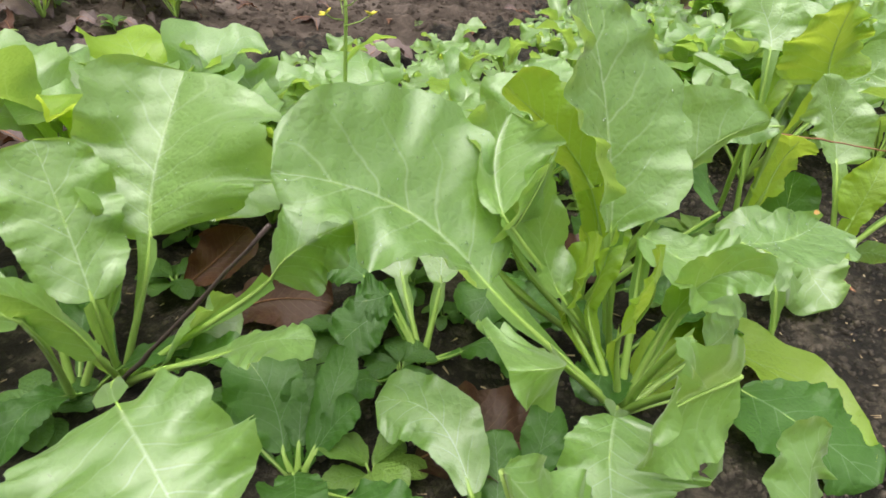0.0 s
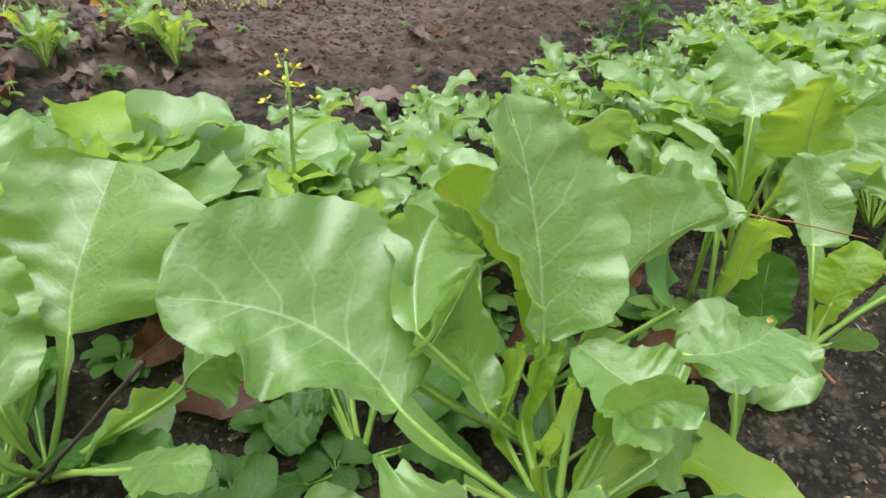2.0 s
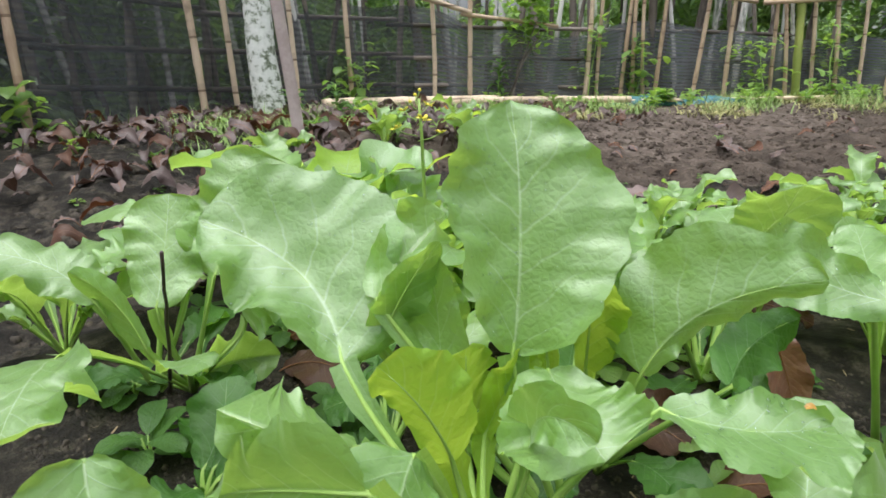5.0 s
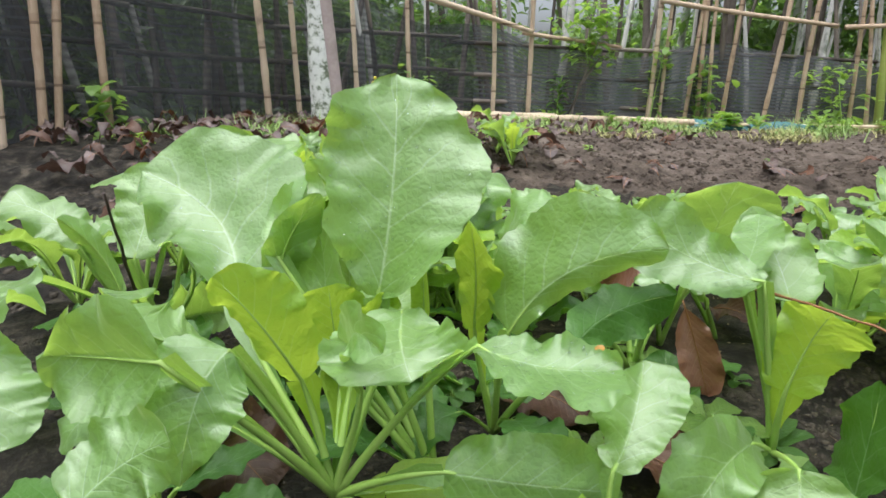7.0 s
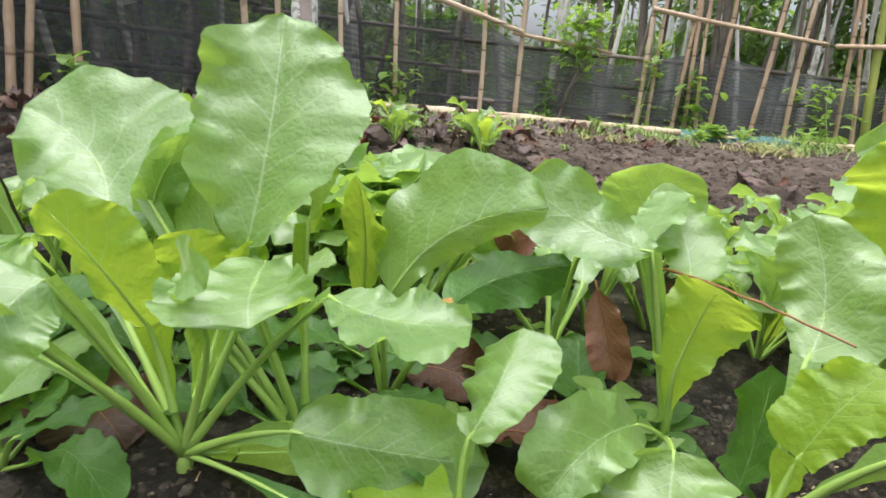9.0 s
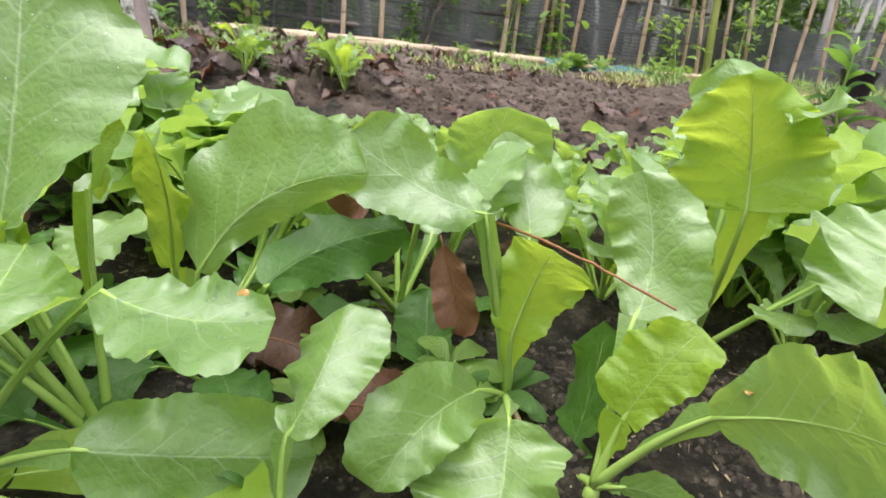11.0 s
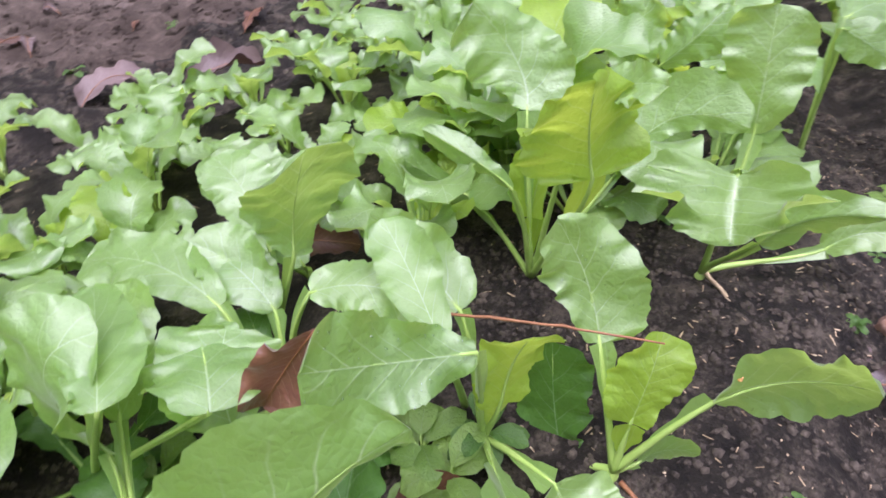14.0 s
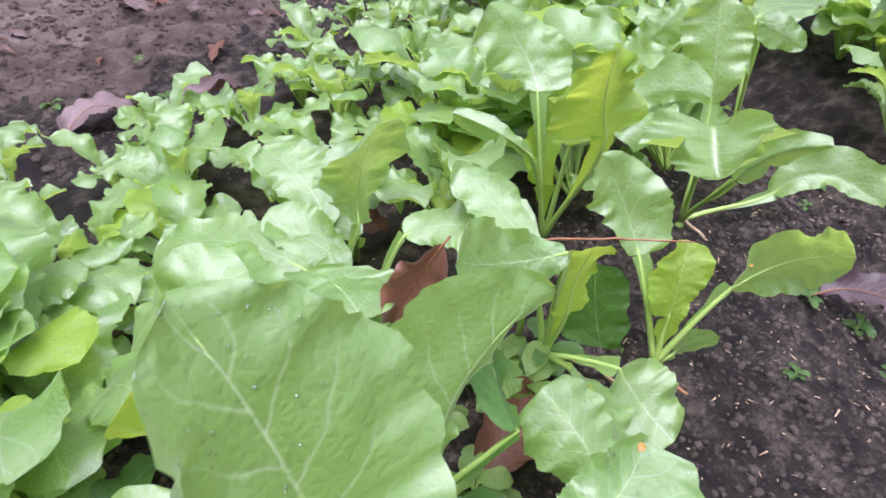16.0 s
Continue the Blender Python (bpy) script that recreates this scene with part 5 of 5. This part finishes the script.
for bm, mat in zip(litter, (DRY, DRY_GREY)):
    tagged(part("leaf_litter", bm, mat, label="matted dead leaves littering the ground by the fence", category="leaf litter"), kind="stuff")


for k in range(60):
    x, y = rng.uniform(-1.1, 0.75), rng.uniform(1.75, 3.6)
    if side_of(BED_FAR, x, y) < 0.2:
        continue
    z = ground_z(x, y) + rng.uniform(0.004, 0.012)
    a, l = rng.uniform(0, 6.28), rng.uniform(0.04, 0.11)
    d = Vector((math.cos(a), math.sin(a), rng.uniform(-0.05, 0.15)))
    b = Vector((x, y, z))
    dry_leaf(b, b + d * l * 0.5 + Vector((0, 0, rng.uniform(0.004, 0.02))), b + d * l, l * rng.uniform(0.35, 0.5), (rng.uniform(-0.4, 0.4), rng.uniform(-0.6, 0.1), 1), rng.choice((DRY, DRY_GREY, DRY_GREY)), rng.uniform(-0.3, 0.5), "curled greyish-brown leaf lying on the muddy bank", 1.5)


def fallen_petal(x, y, z, a):
    bm = bmesh.new()
    d = Vector((math.cos(a), math.sin(a), 0.1)) * 0.006
    p = Vector((x, y, z))
    blade(bm, p, p + d * 0.5 + Vector((0, 0, 0.001)), p + d, 0.003, (0, -0.3, 1), random.Random(7), 0.3, 1.0, 6, 4, 0.0, 0.6, 0.3)
    tagged(part("fallen_petal", bm, ORANGE_LEAF, label="tiny orange petal stuck on a wet leaf"), category="petal", group="petals on leaves")


fallen_petal(0.648, 0.715, 0.198, 1.4)
fallen_petal(0.422, 0.551, 0.238, 0.6)


# ---- twigs ----
def twig(name, pts, r, mat, label, cat="twig"):
    bm = bmesh.new()
    pts = [Vector(p) for p in pts]
    fine = []
    for a, b in zip(pts, pts[1:]):
        fine += [a.lerp(b, k / 6) + Vector((noise.noise(a * 31 + Vector((k, 0, 0))), noise.noise(a * 17 + Vector((0, k, 0))), noise.noise(a * 23 + Vector((0, 0, k))))) * r * 0.9 for k in range(6)]
    fine.append(pts[-1])
    n = len(fine)
    tube(bm, fine, [r * (1 - 0.5 * k / n) * (1.25 if k % 4 == 0 else 1) for k in range(n)], 6)
    return tagged(part(name, bm, mat, label=label), category=cat)


twig("twig", [(0.405, 0.815, 0.214), (0.470, 0.790, 0.222), (0.530, 0.766, 0.224), (0.597, 0.738, 0.223)], 0.0014, TWIG, "thin reddish-brown twig resting across the leaves")
twig("twig", [(-0.205, 0.452, 0.066), (-0.11, 0.42, 0.17), (0.005, 0.378, 0.305)], 0.0024, DARK_TWIG, "dark thin stick leaning through the plants")
twig("twig", [(0.58, 0.72, 0.07), (0.62, 0.66, 0.045), (0.70, 0.65, 0.03)], 0.0022, TWIG, "fallen pale root lying on soil")
twig("dry_stalk", [(0.765, 0.950, 0.075), (0.785, 0.905, 0.055), (0.83, 0.87, 0.035)], 0.0026, HUSK, "dried pale stalk lying beside a plant")
twig("dry_stalk", [(0.475, 0.775, 0.08), (0.515, 0.735, 0.085), (0.545, 0.66, 0.07)], 0.0026, HUSK, "dried pale stalk lying beside a plant")
twig("dry_stalk", [(0.18, 0.45, 0.06), (0.12, 0.43, 0.06), (0.06, 0.44, 0.058)], 0.0025, HUSK, "dried pale stalk lying beside a plant")
twig("dry_stalk", [(0.16, 0.45, 0.06), (0.13, 0.38, 0.058), (0.11, 0.33, 0.056)], 0.0028, HUSK, "dried pale stalk lying beside a plant")


# ---- weeds, grass ----
def weed(x, y, size, n, seed, mat=None, label="low green broad-leaved weed on the garden soil"):
    r = random.Random(seed)
    z = ground_z(x, y, False)
    ob = tagged(new("weed"), label, "weed", "weeds round the bed")
    ob.location = (x, y, z)
    for k in range(n):
        az, h = k * 2.4 + r.uniform(-0.3, 0.3), size * (0.25 + 0.75 * k / n)
        out = Vector((math.cos(az), math.sin(az), 0))
        base = Vector((x, y, z)) + out * size * 0.06 + Vector((0, 0, h * 0.55))
        tipp = base + out * size * r.uniform(0.45, 0.65) + Vector((0, 0, size * r.uniform(-0.08, 0.2)))
        midp = base.lerp(tipp, 0.5) + Vector((0, 0, size * 0.10))
        bm = bmesh.new()
        blade(bm, base, midp, tipp, size * r.uniform(0.24, 0.36), Vector((0, 0, 1)) - out * 0.3, r, 0.1, 0.8, 10, 6, 0.0, 0.7, 0.8)
        lf = part("leaf", bm, mat or WEED, ob)
        bm = bmesh.new()
        tube(bm, [Vector((x, y, z)), Vector((x, y, z)) + out * size * 0.03 + Vector((0, 0, h * 0.3)), base], [size * 0.012] * 3, 5)
        part("stalk", bm, STALK, lf)
    return ob


weeds = [weed(-1.45, 1.95, 0.12, 9, 1), weed(-1.62, 2.15, 0.12, 9, 2, WEED_LIGHT), weed(-1.25, 1.55, 0.10, 9, 3)]
rng = random.Random(5)
for _ in range(26):
    x, y = rng.uniform(-1.9, -0.62), rng.uniform(0.7, 2.3)
    if abs(x + 0.95) < 0.25 and y > 1.7:
        continue
    s = rng.uniform(0.22, 0.5)
    copy_thing(weeds[rng.randrange(3)], pose(x, y, ground_z(x, y, False), 0, 0, rng.uniform(0, 360)) @ Matrix.Diagonal((s, s, s, 1)))
for x, y, s in ((-0.80, 1.62, 0.9), (-0.52, 0.80, 1.1), (-0.60, 0.66, 1.2), (-0.56, 0.98, 1.2), (-0.68, 0.84, 1.1), (-0.50, 1.12, 1.1), (-0.74, 1.0, 1.0), (-0.62, 1.18, 1.1), (-1.02, 1.95, 0.8), (-1.15, 1.42, 0.7), (-1.35, 1.75, 0.8), (-0.92, 1.38, 0.9), (-0.76, 1.28, 0.8), (-1.08, 1.15, 0.8),
                (-0.85, 1.10, 0.8), (-1.45, 1.25, 0.8), (-1.6, 1.55, 0.9), (-1.75, 2.0, 0.8), (-0.62, 1.02, 0.7), (-1.3, 1.0, 0.8)):
    copy_thing(weeds[int(abs(x * 37)) % 3], pose(x, y, ground_z(x, y, False), 0, 0, rng.uniform(0, 360)) @ Matrix.Diagonal((s * 0.65, s * 0.65, s * 0.65, 1)))
tiny = [weed(0.10, 0.60, 0.035, 6, 8, WEED, "tiny seedling weed on dark soil"), weed(-0.08, 0.42, 0.03, 5, 9, WEED, "tiny seedling weed on dark soil")]
for _ in range(26):
    x, y = rng.uniform(-0.35, 1.2), rng.uniform(0.38, 1.15)
    if rng.random() < 0.5:
        x, y = rng.uniform(0.6, 1.2), rng.uniform(0.6, 1.2)
    s = rng.uniform(0.5, 1.0)
    copy_thing(tiny[rng.randrange(2)], pose(x, y, ground_z(x, y, False), 0, 0, rng.uniform(0, 360)) @ Matrix.Diagonal((s, s, s, 1)))
for _ in range(34):
    x, y = rng.uniform(-0.45, 0.48), rng.uniform(0.36, 0.95)
    s = rng.uniform(0.36, 0.7)
    copy_thing(weeds[rng.randrange(3)], pose(x, y, ground_z(x, y, False), 0, 0, rng.uniform(0, 360)) @ Matrix.Diagonal((s, s, s * 0.7, 1)))
for _ in range(16):
    x, y = rng.uniform(-0.3, 1.2), rng.uniform(1.75, 3.0)
    if side_of(BED_FAR, x, y) > 0.15:
        s = rng.uniform(0.7, 1.6)
        copy_thing(tiny[rng.randrange(2)], pose(x, y, ground_z(x, y, False), 0, 0, rng.uniform(0, 360)) @ Matrix.Diagonal((s, s, s, 1)))
for x, y in ((1.159, 1.139), (1.209, 1.169)):
    copy_thing(weeds[1], pose(x, y, ground_z(x, y, False), 0, 0, 70 * x) @ Matrix.Diagonal((0.36, 0.36, 0.44, 1)))


def tufts(name, places, material, label, length, low=0.3, high=1.6):
    """Thin bent blades of grass in one mesh."""
    vs, fs = [], []
    r = random.Random(len(places))
    for x, y, n in places:
        for _ in range(n):
            bx, by = x + r.gauss(0, 0.05), y + r.gauss(0, 0.05)
            z = ground_z(bx, by, False) - 0.005
            a, l, lean, w = r.uniform(0, 6.28), length * r.uniform(0.5, 1.3), r.uniform(low, high), r.uniform(0.0014, 0.0042)
            dx, dy = math.cos(a), math.sin(a)
            k = len(vs)
            for s in (0, 0.35, 0.7, 1.0):
                h = l * s * max(0.06, math.cos(lean * s * 0.9))
                o = l * s * math.sin(lean * (0.3 + s))
                ww = w * (1 - s * 0.85)
                vs += [(bx + dx * o - dy * ww, by + dy * o + dx * ww, z + h), (bx + dx * o + dy * ww, by + dy * o - dx * ww, z + h)]
            fs += [(k, k + 1, k + 3, k + 2), (k + 2, k + 3, k + 5, k + 4), (k + 4, k + 5, k + 7, k + 6)]
    me = bpy.data.meshes.new(name)
    me.from_pydata(vs, [], fs)
    me.materials.append(material)
    return tagged(new(name, me), label, "grass", kind="stuff")


def along(s0, s1, inset):
    """A place before the fence: s from 0 (its start) to 9 along the points of the line."""
    s = rng.uniform(s0, s1)
    k = int(s)
    (ax, ay), (bx, by) = FENCE[k], FENCE[k + 1]
    f = s - k
    d = Vector((by - ay, ax - bx)).normalized()
    o = rng.uniform(*inset)
    return ax + (bx - ax) * f + d.x * o, ay + (by - ay) * f + d.y * o


tufts("dry_grass", [(x, y, 22) for x, y in (along(3.8, 7.8, (0.06, 0.95)) for _ in range(620)) if lum(x, y, 3.4, 3) > 0.16], STRAW, "flattened yellowed grass at the foot of the fence", 0.085, 1.3, 2.3)
tufts("green_grass", [(x, y, 14) for x, y in (along(2.0, 7.9, (-0.02, 0.75)) for _ in range(620)) if lum(x, y, 2.9, 2) > -0.05], GRASS, "ragged green grass at the foot of the fence", 0.085)
for k in range(64):
    x, y = along(1.6, 7.8, (0, 0.42))
    s = rng.uniform(0.5, 1.15) if y > 3.0 else rng.uniform(0.25, 0.6)
    copy_thing(weeds[1 if y > 3.0 else k % 3], pose(x, y, ground_z(x, y, False), 0, 0, rng.uniform(0, 360)) @ Matrix.Diagonal((s, s, s * 1.15, 1)))


def bush(x, y, tall, seed, spread_r=0.05, leaf_len=0.045, count=26):
    """An upright leafy weed stem."""
    r = random.Random(seed)
    z = ground_z(x, y, False)
    ob = tagged(new("tall_weed"), "slender upright weed with many narrow green leaves", "weed")
    ob.location = (x, y, z)
    bm = bmesh.new()
    top = Vector((x + r.uniform(-0.05, 0.05), y + r.uniform(-0.05, 0.05), z + tall))
    a = Vector((x, y, z - 0.01))
    tube(bm, [a.lerp(top, k / 6) + Vector((0.006 * math.sin(k * 1.3), 0, 0)) for k in range(7)], [0.006 - 0.0007 * k for k in range(7)], 6)
    part("stem", bm, STALK, ob)
    for k in range(count):
        p = a.lerp(top, 0.18 + 0.8 * k / count)
        az = k * 2.4
        out = Vector((math.cos(az), math.sin(az), 0))
        l = leaf_len * r.uniform(0.7, 1.4)
        bm = bmesh.new()
        blade(bm, p, p + out * l * 0.5 + Vector((0, 0, l * 0.3)), p + out * l + Vector((0, 0, l * r.uniform(-0.1, 0.5))), l * 0.4, Vector((0, 0, 1)) - out * 0.4, r, 0.1, 0.6, 6, 4, 0.0, 0.8, 0.4)
        part("leaf", bm, WEED, ob)
    return ob


bush(0.62, 2.02, 0.34, 1, leaf_len=0.07)
bush(0.52, 2.02, 0.22, 2)
bush(-1.45, 1.85, 0.16, 3)
bush(-1.55, 1.75, 0.13, 4)
bush(-1.66, 3.3, 0.30, 5, leaf_len=0.07)
bush(-1.12, 3.98, 0.42, 6, leaf_len=0.06)
bush(0.80, 2.9, 0.5, 7, leaf_len=0.09)

def creeper(x, y, z0, z1, spread_r, n, seed, label="leafy green creeper hanging on the fence"):
    """A climbing stem with small leaves all along it."""
    r = random.Random(seed)
    ob = tagged(new("creeper"), label, "creeper")
    ob.location = (x, y, z0)
    stem = [Vector((x + 0.03 * math.sin(3 * s + seed), y + 0.03 * math.cos(4 * s + seed), z0 + (z1 - z0) * s)) for s in (k / 10 for k in range(11))]
    bm = bmesh.new()
    tube(bm, stem, [0.004 - 0.0002 * k for k in range(11)], 5)
    part("stem", bm, STALK, ob)
    bm = bmesh.new()
    for _ in range(n):
        k = r.randrange(10)
        p = stem[k].lerp(stem[k + 1], r.random()) + Vector((r.gauss(0, 1), r.gauss(0, 1), r.gauss(0, 0.5))) * spread_r
        a, l = r.uniform(0, 6.28), r.uniform(0.035, 0.08)
        out = Vector((math.cos(a), math.sin(a), r.uniform(-0.7, 0.3)))
        blade(bm, p, p + out * l * 0.5 + Vector((0, 0, l * 0.15)), p + out * l, l * 0.55, Vector((0, 0, 1)) - out * 0.4, r, 0.1, 0.6, 5, 4, 0.0, 0.8, 0.4)
    tagged(part("foliage", bm, WEED_LIGHT, ob), kind="stuff")
    return ob


creeper(-1.50, 3.40, 0.46, 0.80, 0.085, 230, 3)
creeper(-1.27, 3.80, 0.10, 0.62, 0.035, 60, 4)
creeper(-1.05, 3.98, 0.10, 0.42, 0.05, 50, 5)
creeper(-1.93, 2.38, 0.16, 0.42, 0.05, 50, 6, "low green climber at the foot of a stake")
creeper(-1.96, 0.90, 0.17, 0.36, 0.05, 40, 7, "low green climber at the foot of a stake")
creeper(-0.45, 4.45, 0.10, 0.45, 0.08, 90, 8, "bushy green climber at the foot of the fence")
creeper(-0.10, 4.70, 0.10, 0.50, 0.08, 90, 9, "bushy green climber at the foot of the fence")
for a, q, c in ((0.0, 0.02, 0.58), (0.05, -0.03, 0.50), (-0.04, 0.05, 0.44)):
    twig("dry_stalk", [(-1.60 + a, 3.32 + q, 0.10), (-1.55 + q, 3.36 + a, 0.34), (-1.47 + 0.5 * a, 3.42, c)], 0.006, BARK_DARK, "dry brown stalk leaning on the shade cloth")

# ---- the grove behind the fence ----
def crown_mesh(seed, n, rx, rz, leaf_len, hollow=0.35):
    """A ragged crown of single leaves gathered on clumps, in one mesh."""
    r = random.Random(seed)
    vs, fs, uvs = [], [], []
    clumps = [Vector((r.gauss(0, rx * 0.55), r.gauss(0, rx * 0.55), r.uniform(-rz, rz))) for _ in range(max(6, n // 70))]
    for _ in range(n):
        c = r.choice(clumps)
        p = c + Vector((r.gauss(0, 1), r.gauss(0, 1), r.gauss(0, 0.7))) * rx * 0.2
        a, b = r.uniform(0, 6.28), r.uniform(-0.9, 0.5)
        d = Vector((math.cos(a) * math.cos(b), math.sin(a) * math.cos(b), math.sin(b)))
        s = d.cross(Vector((r.uniform(-0.4, 0.4), r.uniform(-0.4, 0.4), 1))).normalized()
        up = s.cross(d)
        l = leaf_len * r.uniform(0.6, 1.3)
        w = l * 0.2
        k = len(vs)
        vs += [tuple(p), tuple(p + d * l * 0.45 + s * w + up * l * 0.08), tuple(p + d * l - up * l * 0.1), tuple(p + d * l * 0.45 - s * w + up * l * 0.08), tuple(p + d * l * 0.5)]
        fs += [(k, k + 1, k + 4), (k + 1, k + 2, k + 4), (k, k + 4, k + 3), (k + 4, k + 2, k + 3)]
        uvs += [(0.5, 0), (1, 0.45), (0.5, 0.5), (1, 0.45), (0.5, 1), (0.5, 0.5), (0.5, 0), (0.5, 0.5), (0, 0.45), (0.5, 0.5), (0.5, 1), (0, 0.45)]
    me = bpy.data.meshes.new("crown")
    me.from_pydata(vs, [], fs)
    layer = me.uv_layers.new(name="leaf")
    layer.data.foreach_set("uv", [c for q in uvs for c in q])
    me.materials.append(TREE_LEAF)
    return me


CROWNS = [crown_mesh(1, 2600, 0.9, 0.9, 0.17), crown_mesh(2, 2600, 0.8, 1.2, 0.15), crown_mesh(3, 2200, 1.0, 0.6, 0.20)]
SHRUBS = [crown_mesh(4, 1300, 0.5, 0.32, 0.12), crown_mesh(5, 1300, 0.45, 0.42, 0.10)]
rng = random.Random(404)


def tree(x, y, r, tall, mat, crown_z, crown_s, k, leafy=True):
    z = ground_z(x, y, False)
    ob = tagged(new("tree"), "slender grove tree with a pale trunk behind the fence", "tree", "trees of the grove")
    ob.location = (x, y, z)
    bm = bmesh.new()
    lx, ly = rng.uniform(-0.13, 0.13), rng.uniform(-0.1, 0.1)
    n = 14
    pts = [Vector((x + lx * tall * s + 0.03 * math.sin(5 * s + k), y + ly * tall * s + 0.03 * math.cos(4 * s + k), z - 0.05 + tall * s)) for s in (i / n for i in range(n + 1))]
    tube(bm, pts, [r * (1 - 0.55 * i / n) * (1.3 if i == 0 else 1) for i in range(n + 1)], 9)
    part("trunk", bm, mat, ob)
    for q in range(2):
        bm = bmesh.new()
        s = pts[8 + q * 2]
        az = rng.uniform(0, 6.28)
        e = s + Vector((math.cos(az) * 0.7, math.sin(az) * 0.7, 0.5)) * crown_s
        tube(bm, [s, s.lerp(e, 0.5) + Vector((0, 0, 0.06)), e], [r * 0.4, r * 0.28, r * 0.12], 6)
        part("limb", bm, mat, ob)
    for q in range(1 if k % 3 == 0 and leafy else 0):
        c = new("crown", CROWNS[(k + q) % 3])
        c.parent = ob
        c.matrix_basis = pose(lx * tall + rng.uniform(-0.5, 0.5), ly * tall + rng.uniform(-0.5, 0.5), crown_z + q * 1.1, 0, 0, rng.uniform(0, 360)) @ Matrix.Diagonal((crown_s, crown_s, crown_s, 1))
    return ob


k = 0
for s in range(90):
    f = 1.0 + 7.6 * (s + rng.uniform(-0.4, 0.4)) / 90
    i = min(8, max(0, int(f)))
    (ax, ay), (bx, by) = FENCE[i], FENCE[min(9, i + 1)]
    q = f - i
    d = Vector((ay - by, bx - ax)).normalized()
    o = rng.choice((0.35, 0.6, 1.0, 1.5, 2.2, 3.0, 4.2)) + rng.uniform(0, 0.4)
    x, y = ax + (bx - ax) * q + d.x * o, ay + (by - ay) * q + d.y * o
    tree(x, y, rng.choice((0.012, 0.015, 0.02, 0.026, 0.034)), rng.uniform(3.2, 4.6), BARK if rng.random() < 0.75 else BARK_DARK, rng.uniform(1.3, 2.6), rng.uniform(0.45, 0.8), s, o > 1.4)
for s in range(44):
    f = 1.0 + 7.6 * (s + rng.uniform(-0.4, 0.4)) / 44
    i = min(8, max(0, int(f)))
    (ax, ay), (bx, by) = FENCE[i], FENCE[min(9, i + 1)]
    q = f - i
    d = Vector((ay - by, bx - ax)).normalized()
    o = rng.choice((1.6, 2.2, 3.4, 5.0))
    x, y = ax + (bx - ax) * q + d.x * o, ay + (by - ay) * q + d.y * o
    sc = rng.uniform(0.65, 1.1) * (1 + o * 0.10)
    ob = new("shrub", SHRUBS[s % 2])
    ob.matrix_basis = pose(x, y, ground_z(x, y, False) + 0.34 * sc, 0, 0, rng.uniform(0, 360)) @ Matrix.Diagonal((sc, sc, sc, 1))
    tagged(ob, "dense green undergrowth behind the fence", "shrub", "undergrowth behind the fence", "stuff")
# thicker growth close behind the dark end of the fence
for s in range(16):
    x, y = along_fence(0.9 + 2.3 * s / 16, rng.uniform(0.7, 1.5))
    sc = rng.uniform(0.9, 1.3)
    ob = new("shrub", SHRUBS[s % 2])
    ob.matrix_basis = pose(x, y, ground_z(x, y, False) + 0.36 * sc, 0, 0, rng.uniform(0, 360)) @ Matrix.Diagonal((sc, sc, sc * 1.5, 1))
    tagged(ob, "dense green undergrowth behind the fence", "shrub", "undergrowth behind the fence", "stuff")
# far edge of the wood
for s in range(22):
    a = radians(-70 + 150 * s / 21)
    x, y = -1.0 + 13 * math.sin(-a) * 1.0 + rng.uniform(-1, 1), 2.0 + 12 * math.cos(a) + rng.uniform(-1, 1)
    tree(x, y, 0.10, 6.5, BARK_DARK, 3.2 + rng.uniform(-0.6, 1.0), 1.6, s)
    ob = new("shrub", SHRUBS[s % 2])
    ob.matrix_basis = pose(x, y, 0.6, 0, 0, rng.uniform(0, 360)) @ Matrix.Diagonal((2.6, 2.6, 0.75, 1))
    tagged(ob, "dark undergrowth at the far edge of the wood", "shrub", "undergrowth of the wood", "stuff")
